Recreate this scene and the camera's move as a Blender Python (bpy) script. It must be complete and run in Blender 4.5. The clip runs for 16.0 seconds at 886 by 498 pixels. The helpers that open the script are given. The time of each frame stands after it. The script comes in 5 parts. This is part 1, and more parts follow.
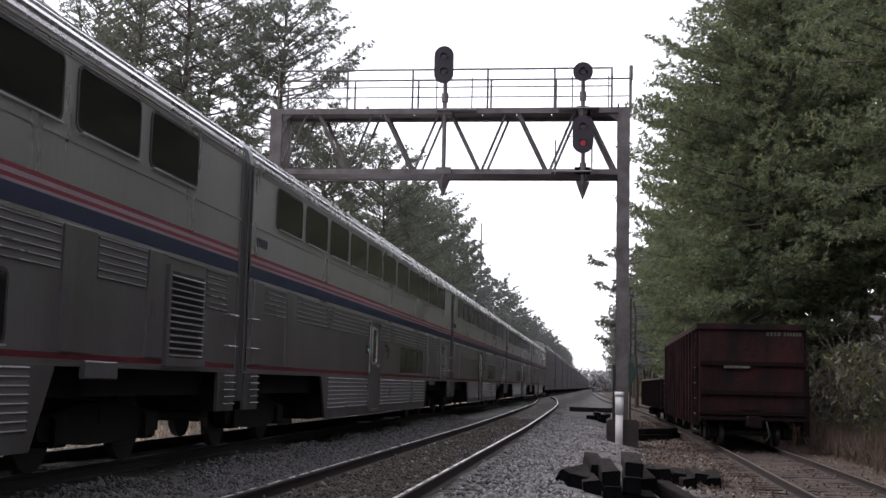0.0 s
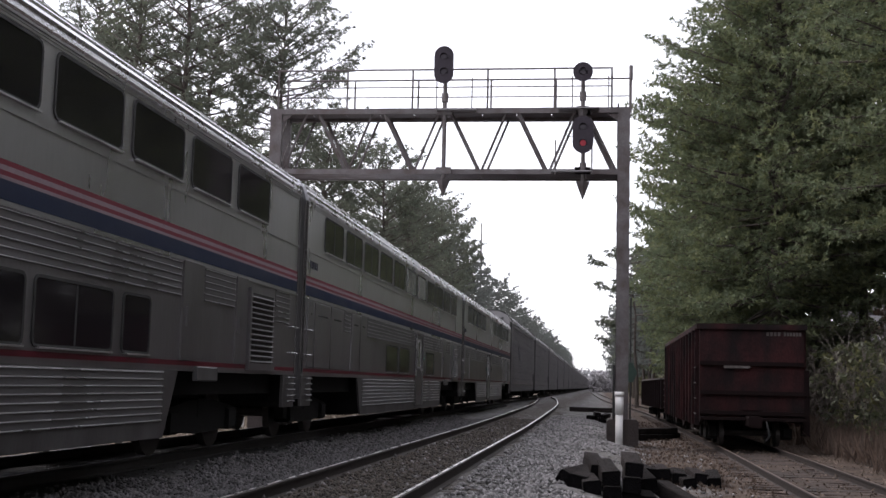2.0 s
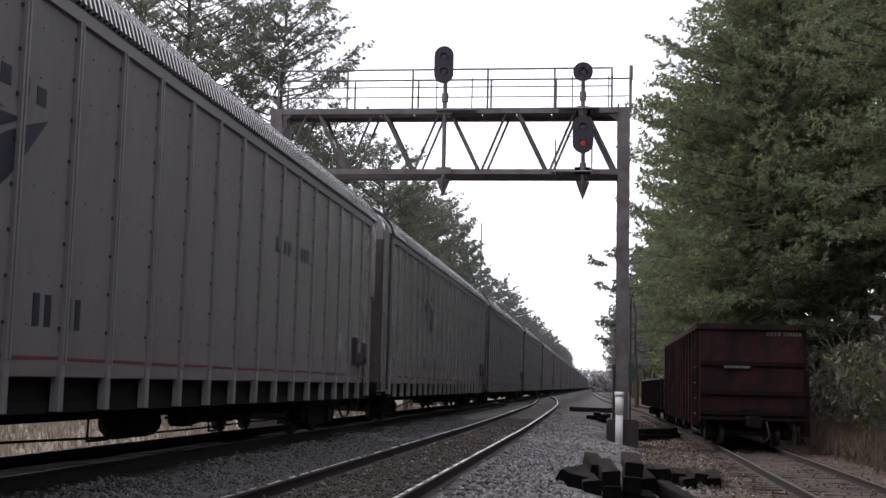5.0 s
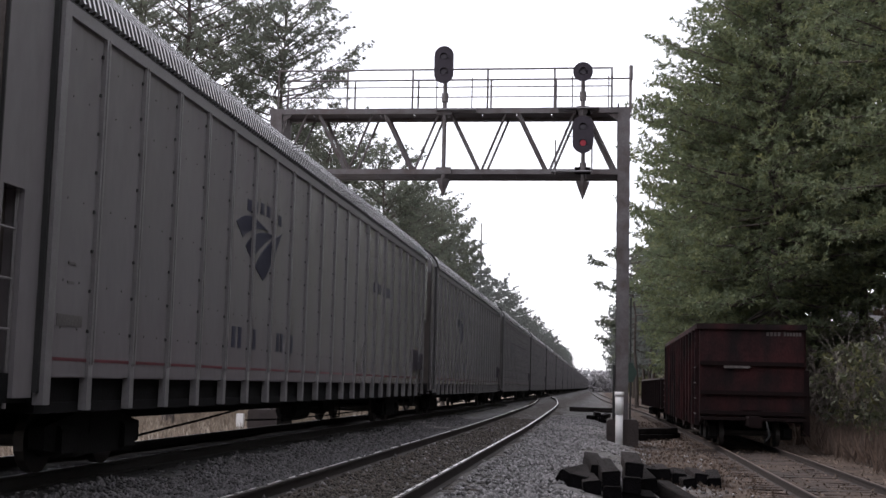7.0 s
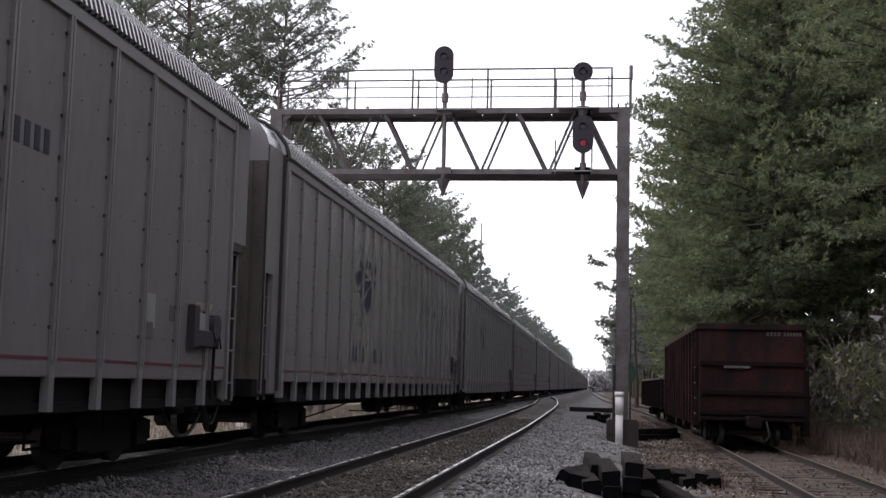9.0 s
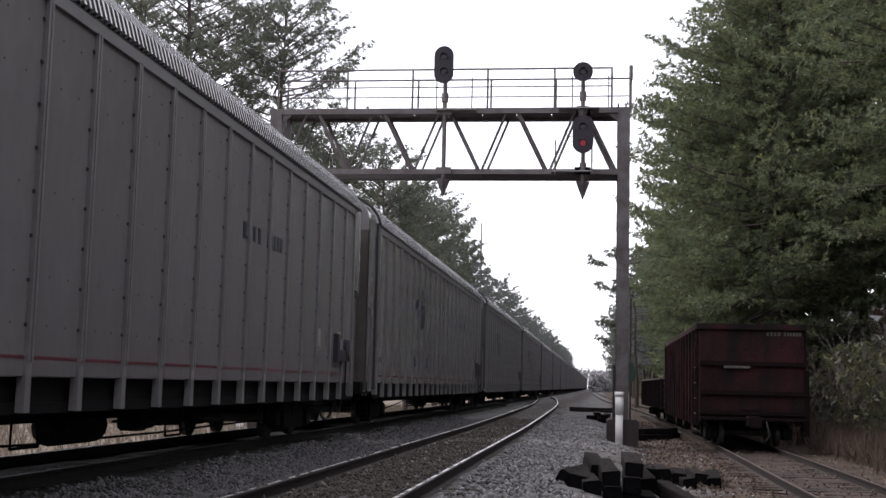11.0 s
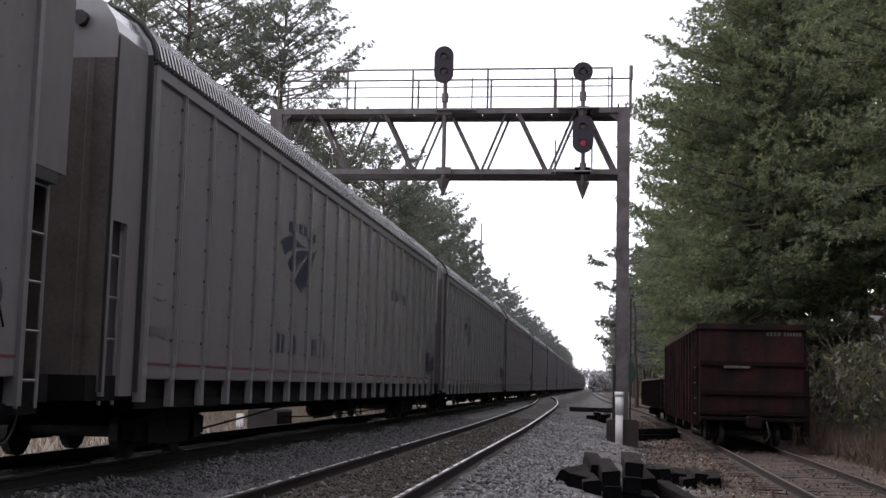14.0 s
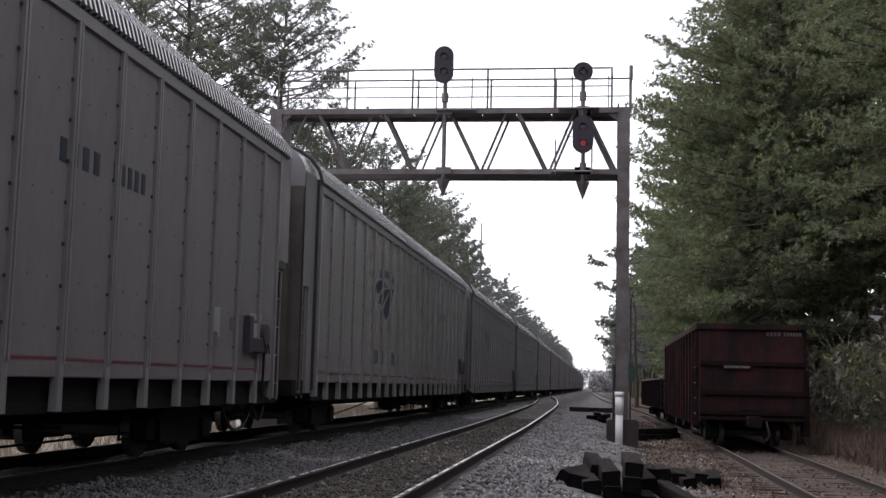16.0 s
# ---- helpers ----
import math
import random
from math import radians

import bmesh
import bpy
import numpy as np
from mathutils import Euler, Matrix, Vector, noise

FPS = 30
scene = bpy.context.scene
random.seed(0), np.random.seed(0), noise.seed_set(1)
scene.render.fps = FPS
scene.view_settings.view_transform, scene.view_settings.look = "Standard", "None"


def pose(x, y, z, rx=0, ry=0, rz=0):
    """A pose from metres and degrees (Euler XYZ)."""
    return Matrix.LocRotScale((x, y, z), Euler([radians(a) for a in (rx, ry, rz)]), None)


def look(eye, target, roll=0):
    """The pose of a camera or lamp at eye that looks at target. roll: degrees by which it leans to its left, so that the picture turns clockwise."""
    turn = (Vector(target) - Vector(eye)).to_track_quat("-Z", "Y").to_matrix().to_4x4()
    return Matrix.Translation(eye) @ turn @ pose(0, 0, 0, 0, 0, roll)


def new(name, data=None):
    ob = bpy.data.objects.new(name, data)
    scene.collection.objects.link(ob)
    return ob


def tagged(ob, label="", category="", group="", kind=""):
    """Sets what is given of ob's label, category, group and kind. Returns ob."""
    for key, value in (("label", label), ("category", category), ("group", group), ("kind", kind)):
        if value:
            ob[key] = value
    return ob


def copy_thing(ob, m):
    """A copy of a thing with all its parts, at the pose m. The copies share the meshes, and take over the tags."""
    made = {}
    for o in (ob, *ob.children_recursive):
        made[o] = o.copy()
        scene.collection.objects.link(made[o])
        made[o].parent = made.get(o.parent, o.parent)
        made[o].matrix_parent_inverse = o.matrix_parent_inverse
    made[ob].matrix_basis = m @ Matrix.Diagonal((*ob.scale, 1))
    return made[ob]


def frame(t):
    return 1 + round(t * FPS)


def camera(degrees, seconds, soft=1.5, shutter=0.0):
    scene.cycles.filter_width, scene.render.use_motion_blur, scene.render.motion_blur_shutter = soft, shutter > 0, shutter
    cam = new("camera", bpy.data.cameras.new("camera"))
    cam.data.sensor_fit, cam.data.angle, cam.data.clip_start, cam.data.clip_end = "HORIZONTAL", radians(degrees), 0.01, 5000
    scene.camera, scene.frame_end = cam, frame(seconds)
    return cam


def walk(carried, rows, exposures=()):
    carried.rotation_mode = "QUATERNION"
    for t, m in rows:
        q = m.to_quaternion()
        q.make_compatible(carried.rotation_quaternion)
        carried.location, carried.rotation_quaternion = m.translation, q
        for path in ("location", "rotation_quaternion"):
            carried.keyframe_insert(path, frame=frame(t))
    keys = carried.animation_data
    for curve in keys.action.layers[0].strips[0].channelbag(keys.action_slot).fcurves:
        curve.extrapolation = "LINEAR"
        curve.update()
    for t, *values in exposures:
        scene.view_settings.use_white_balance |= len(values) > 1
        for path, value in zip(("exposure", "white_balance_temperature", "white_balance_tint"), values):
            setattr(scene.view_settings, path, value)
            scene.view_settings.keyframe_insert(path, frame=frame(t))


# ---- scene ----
cam = camera(40.63, 16.0, soft=1.5)
EYE = (0.0, 0.0, 1.084)
VIEW = look(EYE, (-0.13056, 0.98514, 1.084 + 0.11181), 1.382)
walk(cam, [(0.0, VIEW), (16.0, VIEW)], exposures=[(0.0, 0.16, 6330, 16), (16.0, 0.16, 6330, 16)])

# ---- light: a bright overcast sky, a weak wide sun high to the left ----
SUN_ELEVATION, SUN_HEADING = radians(44), radians(-85)
world = bpy.data.worlds.new("overcast_sky")
scene.world = world
world.use_nodes = True
wn, wl = world.node_tree.nodes, world.node_tree.links
sky = wn.new("ShaderNodeTexSky")
sky.sky_type, sky.sun_disc = "NISHITA", False
sky.sun_elevation, sky.sun_rotation = SUN_ELEVATION, SUN_HEADING
dim = wn.new("ShaderNodeVectorMath")
dim.operation = "SCALE"
dim.inputs["Scale"].default_value = 0.10
cloud_mix = wn.new("ShaderNodeMix")
cloud_mix.data_type = "RGBA"
cloud_mix.inputs[0].default_value = 0.82
cloud_mix.inputs[7].default_value = (1.0, 1.0, 1.02, 1)
wl.new(sky.outputs[0], dim.inputs[0])
wl.new(dim.outputs[0], cloud_mix.inputs[6])
wl.new(cloud_mix.outputs[2], wn["Background"].inputs["Color"])
wn["Background"].inputs["Strength"].default_value = 1.6
sun = new("sun", bpy.data.lights.new("sun", "SUN"))
sun.data.energy, sun.data.angle, sun.data.color = 2.9, radians(14), (1.0, 0.97, 0.92)
sun_way = Vector((math.sin(SUN_HEADING) * math.cos(SUN_ELEVATION), math.cos(SUN_HEADING) * math.cos(SUN_ELEVATION), math.sin(SUN_ELEVATION)))
sun.matrix_world = look(sun_way * 100, (0, 0, 0))


# ---- materials ----
def material(name, color, rough=0.7, metal=0.0, vary=0.25, scale=3.0, fine=40.0, bump=0.2, second=None, cover=0.5, streak=1.0, spec=0.4, each=0.0, sharp=0.15, island=False, spread=0.12):
    """A surface with broad stains, fine grain and a slight relief. second: a colour that breaks through in patches."""
    m = bpy.data.materials.new(name)
    m.use_nodes = True
    n, l = m.node_tree.nodes, m.node_tree.links
    b = n["Principled BSDF"]
    b.inputs["Metallic"].default_value = metal
    b.inputs["Specular IOR Level"].default_value = spec
    tc, mp = n.new("ShaderNodeTexCoord"), n.new("ShaderNodeMapping")
    mp.inputs["Scale"].default_value = (1, 1, streak)
    l.new(tc.outputs["Object"], mp.inputs["Vector"])
    broad, grain = n.new("ShaderNodeTexNoise"), n.new("ShaderNodeTexNoise")
    broad.inputs["Scale"].default_value, broad.inputs["Detail"].default_value = scale, 5
    grain.inputs["Scale"].default_value, grain.inputs["Detail"].default_value = fine, 3
    l.new(mp.outputs[0], broad.inputs["Vector"])
    l.new(mp.outputs[0], grain.inputs["Vector"])
    ramp = n.new("ShaderNodeMapRange")
    ramp.inputs["From Min"].default_value, ramp.inputs["From Max"].default_value = 0.25, 0.75
    ramp.inputs["To Min"].default_value, ramp.inputs["To Max"].default_value = 1 - vary, 1 + vary
    l.new(broad.outputs["Fac"], ramp.inputs["Value"])
    ramp2 = n.new("ShaderNodeMapRange")
    ramp2.inputs["From Min"].default_value, ramp2.inputs["From Max"].default_value = 0.25, 0.75
    ramp2.inputs["To Min"].default_value, ramp2.inputs["To Max"].default_value = 1 - vary * 0.7, 1 + vary * 0.7
    l.new(grain.outputs["Fac"], ramp2.inputs["Value"])
    mul = n.new("ShaderNodeMath")
    mul.operation = "MULTIPLY"
    l.new(ramp.outputs[0], mul.inputs[0])
    l.new(ramp2.outputs[0], mul.inputs[1])
    last = mul.outputs[0]
    if each:
        info = n.new("ShaderNodeNewGeometry" if island else "ShaderNodeObjectInfo")
        r3 = n.new("ShaderNodeMapRange")
        r3.inputs["To Min"].default_value, r3.inputs["To Max"].default_value = 1 - each, 1 + each
        l.new(info.outputs["Random Per Island" if island else "Random"], r3.inputs["Value"])
        m3 = n.new("ShaderNodeMath")
        m3.operation = "MULTIPLY"
        l.new(last, m3.inputs[0])
        l.new(r3.outputs[0], m3.inputs[1])
        last = m3.outputs[0]
    base = n.new("ShaderNodeVectorMath")
    base.operation = "SCALE"
    base.inputs[0].default_value = color
    l.new(last, base.inputs["Scale"])
    out = base.outputs[0]
    if second:
        patch = n.new("ShaderNodeTexNoise")
        patch.inputs["Scale"].default_value, patch.inputs["Detail"].default_value = scale * 1.7, 6
        l.new(mp.outputs[0], patch.inputs["Vector"])
        pr = n.new("ShaderNodeMapRange")
        pr.inputs["From Min"].default_value, pr.inputs["From Max"].default_value = 1 - cover - sharp, 1 - cover + sharp
        l.new(patch.outputs["Fac"], pr.inputs["Value"])
        b2 = n.new("ShaderNodeVectorMath")
        b2.operation = "SCALE"
        b2.inputs[0].default_value = second
        l.new(last, b2.inputs["Scale"])
        mx = n.new("ShaderNodeMix")
        mx.data_type = "RGBA"
        l.new(pr.outputs[0], mx.inputs[0])
        l.new(out, mx.inputs[6])
        l.new(b2.outputs[0], mx.inputs[7])
        out = mx.outputs[2]
    l.new(out, b.inputs["Base Color"])
    rr = n.new("ShaderNodeMapRange")
    rr.inputs["To Min"].default_value, rr.inputs["To Max"].default_value = max(rough - spread, 0.02), min(rough + spread, 1)
    l.new(broad.outputs["Fac"], rr.inputs["Value"])
    l.new(rr.outputs[0], b.inputs["Roughness"])
    if bump:
        bp = n.new("ShaderNodeBump")
        bp.inputs["Strength"].default_value, bp.inputs["Distance"].default_value = bump, 0.03
        l.new(grain.outputs["Fac"], bp.inputs["Height"])
        l.new(bp.outputs[0], b.inputs["Normal"])
    return m


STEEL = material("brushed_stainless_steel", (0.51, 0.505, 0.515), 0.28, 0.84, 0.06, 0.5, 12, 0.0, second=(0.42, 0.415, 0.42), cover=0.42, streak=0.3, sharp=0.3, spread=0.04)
# Darker copy for lower parts: dim tree reflections and dirt put into colour.
LOWER_STEEL = material("darkened_lower_steel", (0.255, 0.245, 0.257), 0.34, 0.85, 0.10, 0.7, 20, 0.0, second=(0.18, 0.172, 0.175), cover=0.46, streak=0.25, sharp=0.25)
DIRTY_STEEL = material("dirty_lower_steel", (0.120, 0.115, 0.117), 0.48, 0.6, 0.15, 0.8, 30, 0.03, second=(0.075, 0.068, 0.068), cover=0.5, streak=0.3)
ROOF_STEEL = material("fluted_roof_steel", (0.72, 0.72, 0.75), 0.28, 0.9, 0.12, 1.2, 30, 0.02)
# Bright steel of sills and handles, also painted on flute edges as highlights.
FLUTE = material("bright_trim_and_flute_highlight", (0.62, 0.62, 0.63), 0.30, 0.85, 0.08, 1.0, 30, 0)
FLUTE_DARK = material("dark_fluted_steel", (0.145, 0.140, 0.144), 0.45, 0.6, 0.15, 1.0, 30, 0)
GLASS = material("tinted_window_glass", (0.013, 0.012, 0.014), 0.03, 0.0, 0.1, 0.5, 5, 0, spec=0.45)
BLIND = material("closed_window_blind", (0.15, 0.155, 0.15), 0.2, 0.0, 0.08, 1, 20, 0)
CURTAIN = material("dark_rubberised_curtain", (0.026, 0.0245, 0.027), 0.6, 0.0, 0.2, 1.2, 30, 0.03)
GASKET = material("black_rubber", (0.02, 0.02, 0.02), 0.6, 0, 0.2)
RED = material("red_stripe_vinyl", (0.130, 0.014, 0.026), 0.5, 0, 0.2, 1.0, 20, 0, spec=0.25)
LOWER_RED = material("deep_red_stripe", (0.080, 0.006, 0.014), 0.5, 0, 0.25, 1.0, 20, 0, spec=0.2)
WHITE = material("white_stripe_vinyl", (0.21, 0.165, 0.185), 0.5, 0, 0.15, 1.0, 20, 0, spec=0.25)
FADED_RED = material("faded_red_stripe", (0.105, 0.022, 0.030), 0.6, 0, 0.25, 1.5, 20, 0)
PLATFORM = material("pale_galvanised_grating", (0.24, 0.235, 0.24), 0.6, 0.2, 0.2, 3, 40, 0.1)
BLUE = material("blue_stripe_vinyl", (0.004, 0.0105, 0.036), 0.5, 0, 0.15, 1.0, 20, 0, spec=0.25)
UNDER = material("sooty_running_gear", (0.010, 0.0095, 0.0095), 0.85, 0.0, 0.35, 4, 30, 0.3, spec=0.15)
WHEEL = material("worn_wheel_steel", (0.05, 0.045, 0.042), 0.55, 0.5, 0.2, 5, 40, 0.1)
DIAPHRAGM = material("grimy_dark_diaphragm", (0.075, 0.069, 0.067), 0.7, 0.0, 0.3, 1.2, 30, 0.1)
RACK = material("weathered_grey_white_paint", (0.200, 0.190, 0.197), 0.20, 0.0, 0.08, 0.45, 7, 0.01, second=(0.158, 0.144, 0.151), cover=0.42, streak=0.45, each=0.05, spec=0.95, spread=0.06, sharp=0.25)
RACK_RIB = material("galvanised_rack_rib", (0.170, 0.162, 0.165), 0.5, 0.2, 0.15, 3, 40, 0.1)
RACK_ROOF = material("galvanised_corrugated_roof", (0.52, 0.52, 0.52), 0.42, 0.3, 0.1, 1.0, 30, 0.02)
ROOF_GRIME_SHADE = material("grimy_shaded_roof_trough", (0.050, 0.048, 0.050), 0.7, 0.1, 0.3, 2, 30, 0)
RACK_BASE = material("grimy_flatcar_deck", (0.008, 0.0075, 0.008), 0.85, 0.0, 0.3, 2, 30, 0.2, spec=0.1)
RUST = material("rust_brown_end_door", (0.078, 0.066, 0.061), 0.75, 0.1, 0.3, 1.2, 30, 0.2, second=(0.052, 0.043, 0.040), cover=0.4)
LOGO = material("dark_blue_grey_decal", (0.020, 0.021, 0.038), 0.55, 0, 0.25, 1.5, 20, 0, spec=0.25)
SIGNAL_BLACK = material("matt_black_signal_paint", (0.038, 0.032, 0.040), 0.8, 0.0, 0.2, 4, 40, 0.1, spec=0.25)
GANTRY = material("weathered_silver_painted_steel", (0.115, 0.104, 0.106), 0.6, 0.2, 0.25, 1.5, 25, 0.15, second=(0.072, 0.053, 0.050), cover=0.42)
RAIL_RUST = material("rusty_rail_web", (0.024, 0.018, 0.016), 0.8, 0.2, 0.3, 4, 40, 0.2)
# Main-line rail web and ties: grease plus shade under the train, in colour.
RAIL_SHADED = material("greasy_shaded_rail", (0.013, 0.011, 0.010), 0.75, 0.1, 0.3, 4, 40, 0.2)
SHADED_TIE = material("oil_shaded_timber", (0.009, 0.008, 0.008), 0.85, 0, 0.3, 3, 35, 0.4, each=0.25)
RAIL_HEAD = material("polished_rail_head", (0.55, 0.53, 0.52), 0.28, 0.95, 0.1, 2, 40, 0)
# Main-line rail head darkened as if it mirrored the dark underside of the train.
RAIL_DIMMED = material("shade_darkened_rail_head", (0.10, 0.095, 0.092), 0.5, 0.6, 0.25, 2, 40, 0)
EMBLEM_GREY = material("faded_dark_decal", (0.020, 0.019, 0.023), 0.5, 0.2, 0.35, 3, 30, 0, spec=0.25)
LABEL_TAN = material("faded_tan_label", (0.19, 0.165, 0.125), 0.6, 0, 0.2, 4, 30, 0)
RAIL_DULL = material("dull_rusty_rail_head", (0.085, 0.058, 0.046), 0.6, 0.4, 0.25, 2, 40, 0)
TIE = material("weathered_creosote_timber", (0.044, 0.036, 0.030), 0.88, 0, 0.35, 3, 35, 0.4, each=0.25)
SIDING_TIE = material("rotten_brown_timber", (0.031, 0.021, 0.017), 0.9, 0, 0.5, 3, 30, 0.5, each=0.4)
END_GREY = material("grimy_end_paint", (0.20, 0.19, 0.185), 0.6, 0, 0.2, 1.0, 25, 0.05, second=(0.12, 0.10, 0.09), cover=0.4)
OLD_TIE = material("black_creosote_timber", (0.0125, 0.0100, 0.0095), 0.92, 0, 0.65, 4, 45, 0.8, each=0.5, spec=0.1)
# Dumped tie ends: creosote black, darkened further for shade on the near faces.
TIE_END_SHADED = material("shaded_creosote_timber_end", (0.0045, 0.004, 0.0045), 0.95, 0, 0.4, 9, 45, 0.6, each=0.3, spec=0.05)
STONE = material("grey_ballast_stone", (0.172, 0.165, 0.166), 0.9, 0, 0.3, 20, 90, 0.3, each=0.6, island=True)
# Stones darkened for oil and for the light falling off at the left.
DIMMED_STONE = material("oil_dimmed_ballast_stone", (0.070, 0.066, 0.068), 0.9, 0, 0.3, 20, 90, 0.3, each=0.7, island=True)
FOULED_STONE = material("dirty_brown_stone", (0.062, 0.052, 0.044), 0.9, 0, 0.3, 20, 90, 0.3, each=0.6, island=True)
LITTER = material("dead_leaf_litter", (0.105, 0.080, 0.062), 0.9, 0, 0.3, 2, 20, 0, second=(0.16, 0.135, 0.11), cover=0.3, each=0.6, island=True)
HOPPER = material("rust_red_hopper_paint", (0.040, 0.0140, 0.0143), 0.85, 0.0, 0.4, 0.9, 25, 0.2, second=(0.0125, 0.0092, 0.0094), cover=0.52, streak=0.45, spec=0.12, sharp=0.12)
HOPPER_DARK = material("dark_rust_steel", (0.011, 0.0065, 0.0065), 0.9, 0.0, 0.3, 2, 30, 0.2, spec=0.1)
LETTER = material("faded_white_lettering", (0.085, 0.072, 0.067), 0.7, 0, 0.4, 8, 40, 0)
PVC = material("white_plastic_conduit", (0.62, 0.61, 0.60), 0.5, 0, 0.12, 6, 30, 0.05)
GREEN_PAINT = material("dark_green_paint", (0.015, 0.035, 0.025), 0.6, 0, 0.2, 3, 30, 0.1)
CONCRETE = material("stained_brown_concrete", (0.036, 0.028, 0.026), 0.9, 0, 0.35, 3, 30, 0.6)
BARK = material("grey_brown_pine_bark", (0.062, 0.050, 0.044), 0.9, 0, 0.35, 4, 18, 0.8)
BARE = material("bare_grey_twig_bark", (0.072, 0.060, 0.052), 0.9, 0, 0.3, 4, 30, 0.3)
NEEDLE = material("pine_needles", (0.128, 0.155, 0.094), 0.6, 0, 0.30, 0.9, 6, 0, second=(0.190, 0.200, 0.090), cover=0.42, each=0.22, island=True, spec=0.25)
NEEDLE_GREY = material("grey_green_pine_needles", (0.128, 0.142, 0.112), 0.65, 0, 0.22, 0.6, 5, 0, second=(0.17, 0.178, 0.132), cover=0.4, each=0.2, island=True, spec=0.2)
# Needles greyed: distance haze is part of their base colour.
NEEDLE_FAR = material("haze_greyed_pine_needles", (0.120, 0.130, 0.120), 0.65, 0, 0.2, 0.4, 4, 0, each=0.18, island=True, spec=0.2)
LEAF = material("broad_green_leaves", (0.056, 0.062, 0.032), 0.55, 0, 0.25, 0.4, 3, 0, second=(0.175, 0.160, 0.060), cover=0.34, each=0.5, island=True)
DRY = material("dry_tan_grass", (0.150, 0.122, 0.096), 0.85, 0, 0.3, 0.8, 10, 0, each=0.3, island=True)
BROWN_BRUSH = material("dead_brown_brush", (0.085, 0.060, 0.047), 0.85, 0, 0.3, 0.8, 10, 0, each=0.35, island=True)
BUSH = material("dull_brown_green_leaves", (0.085, 0.088, 0.052), 0.65, 0, 0.2, 0.3, 3, 0, second=(0.125, 0.085, 0.055), cover=0.42, each=0.45, island=True, spec=0.2)
# Brushwood and far woods paled, distance haze mixed into the base colour.
FAR_BROWN = material("haze_paled_brown_brushwood", (0.275, 0.265, 0.275), 0.9, 0, 0.10, 0.2, 2, 0, each=0.10, island=True)
FAR_TREES = material("haze_paled_distant_woods", (0.185, 0.19, 0.20), 0.9, 0, 0.15, 0.1, 1, 0, each=0.12, island=True)


def leafy(m, share=0.45):
    """Lets part of the light through a leaf material."""
    n, l = m.node_tree.nodes, m.node_tree.links
    b, out = n["Principled BSDF"], n["Material Output"]
    tr, mx = n.new("ShaderNodeBsdfTranslucent"), n.new("ShaderNodeMixShader")
    mx.inputs[0].default_value = share
    l.new(b.inputs["Base Color"].links[0].from_socket, tr.inputs["Color"])
    l.new(b.outputs[0], mx.inputs[1])
    l.new(tr.outputs[0], mx.inputs[2])
    l.new(mx.outputs[0], out.inputs["Surface"])


for m in (NEEDLE, NEEDLE_GREY, NEEDLE_FAR, LEAF, BUSH, DRY, BROWN_BRUSH):
    leafy(m)


def glowing(name, color, strength):
    m = bpy.data.materials.new(name)
    m.use_nodes = True
    b = m.node_tree.nodes["Principled BSDF"]
    b.inputs["Base Color"].default_value = (*color, 1)
    b.inputs["Emission Color"].default_value = (*color, 1)
    b.inputs["Emission Strength"].default_value = strength
    return m


DARK_LENS = material("unlit_signal_lens", (0.038, 0.032, 0.040), 0.5, 0, 0.1, 5, 40, 0, spec=0.3)
RED_LAMP = glowing("lit_red_signal_lens", (0.2, 0.005, 0.016), 0.32)
GREEN_LAMP = glowing("lit_green_door_light", (0.25, 0.6, 0.5), 0.35)


# ---- mesh helpers ----
def mesh(name, verts, faces, mats, indices=None, smooth=False):
    me = bpy.data.meshes.new(name)
    me.from_pydata([tuple(v) for v in verts], [], [tuple(f) for f in faces])
    for m in mats if isinstance(mats, (list, tuple)) else [mats]:
        me.materials.append(m)
    if indices is not None:
        me.polygons.foreach_set("material_index", indices)
    if smooth:
        me.polygons.foreach_set("use_smooth", [True] * len(me.polygons))
    me.update()
    return me


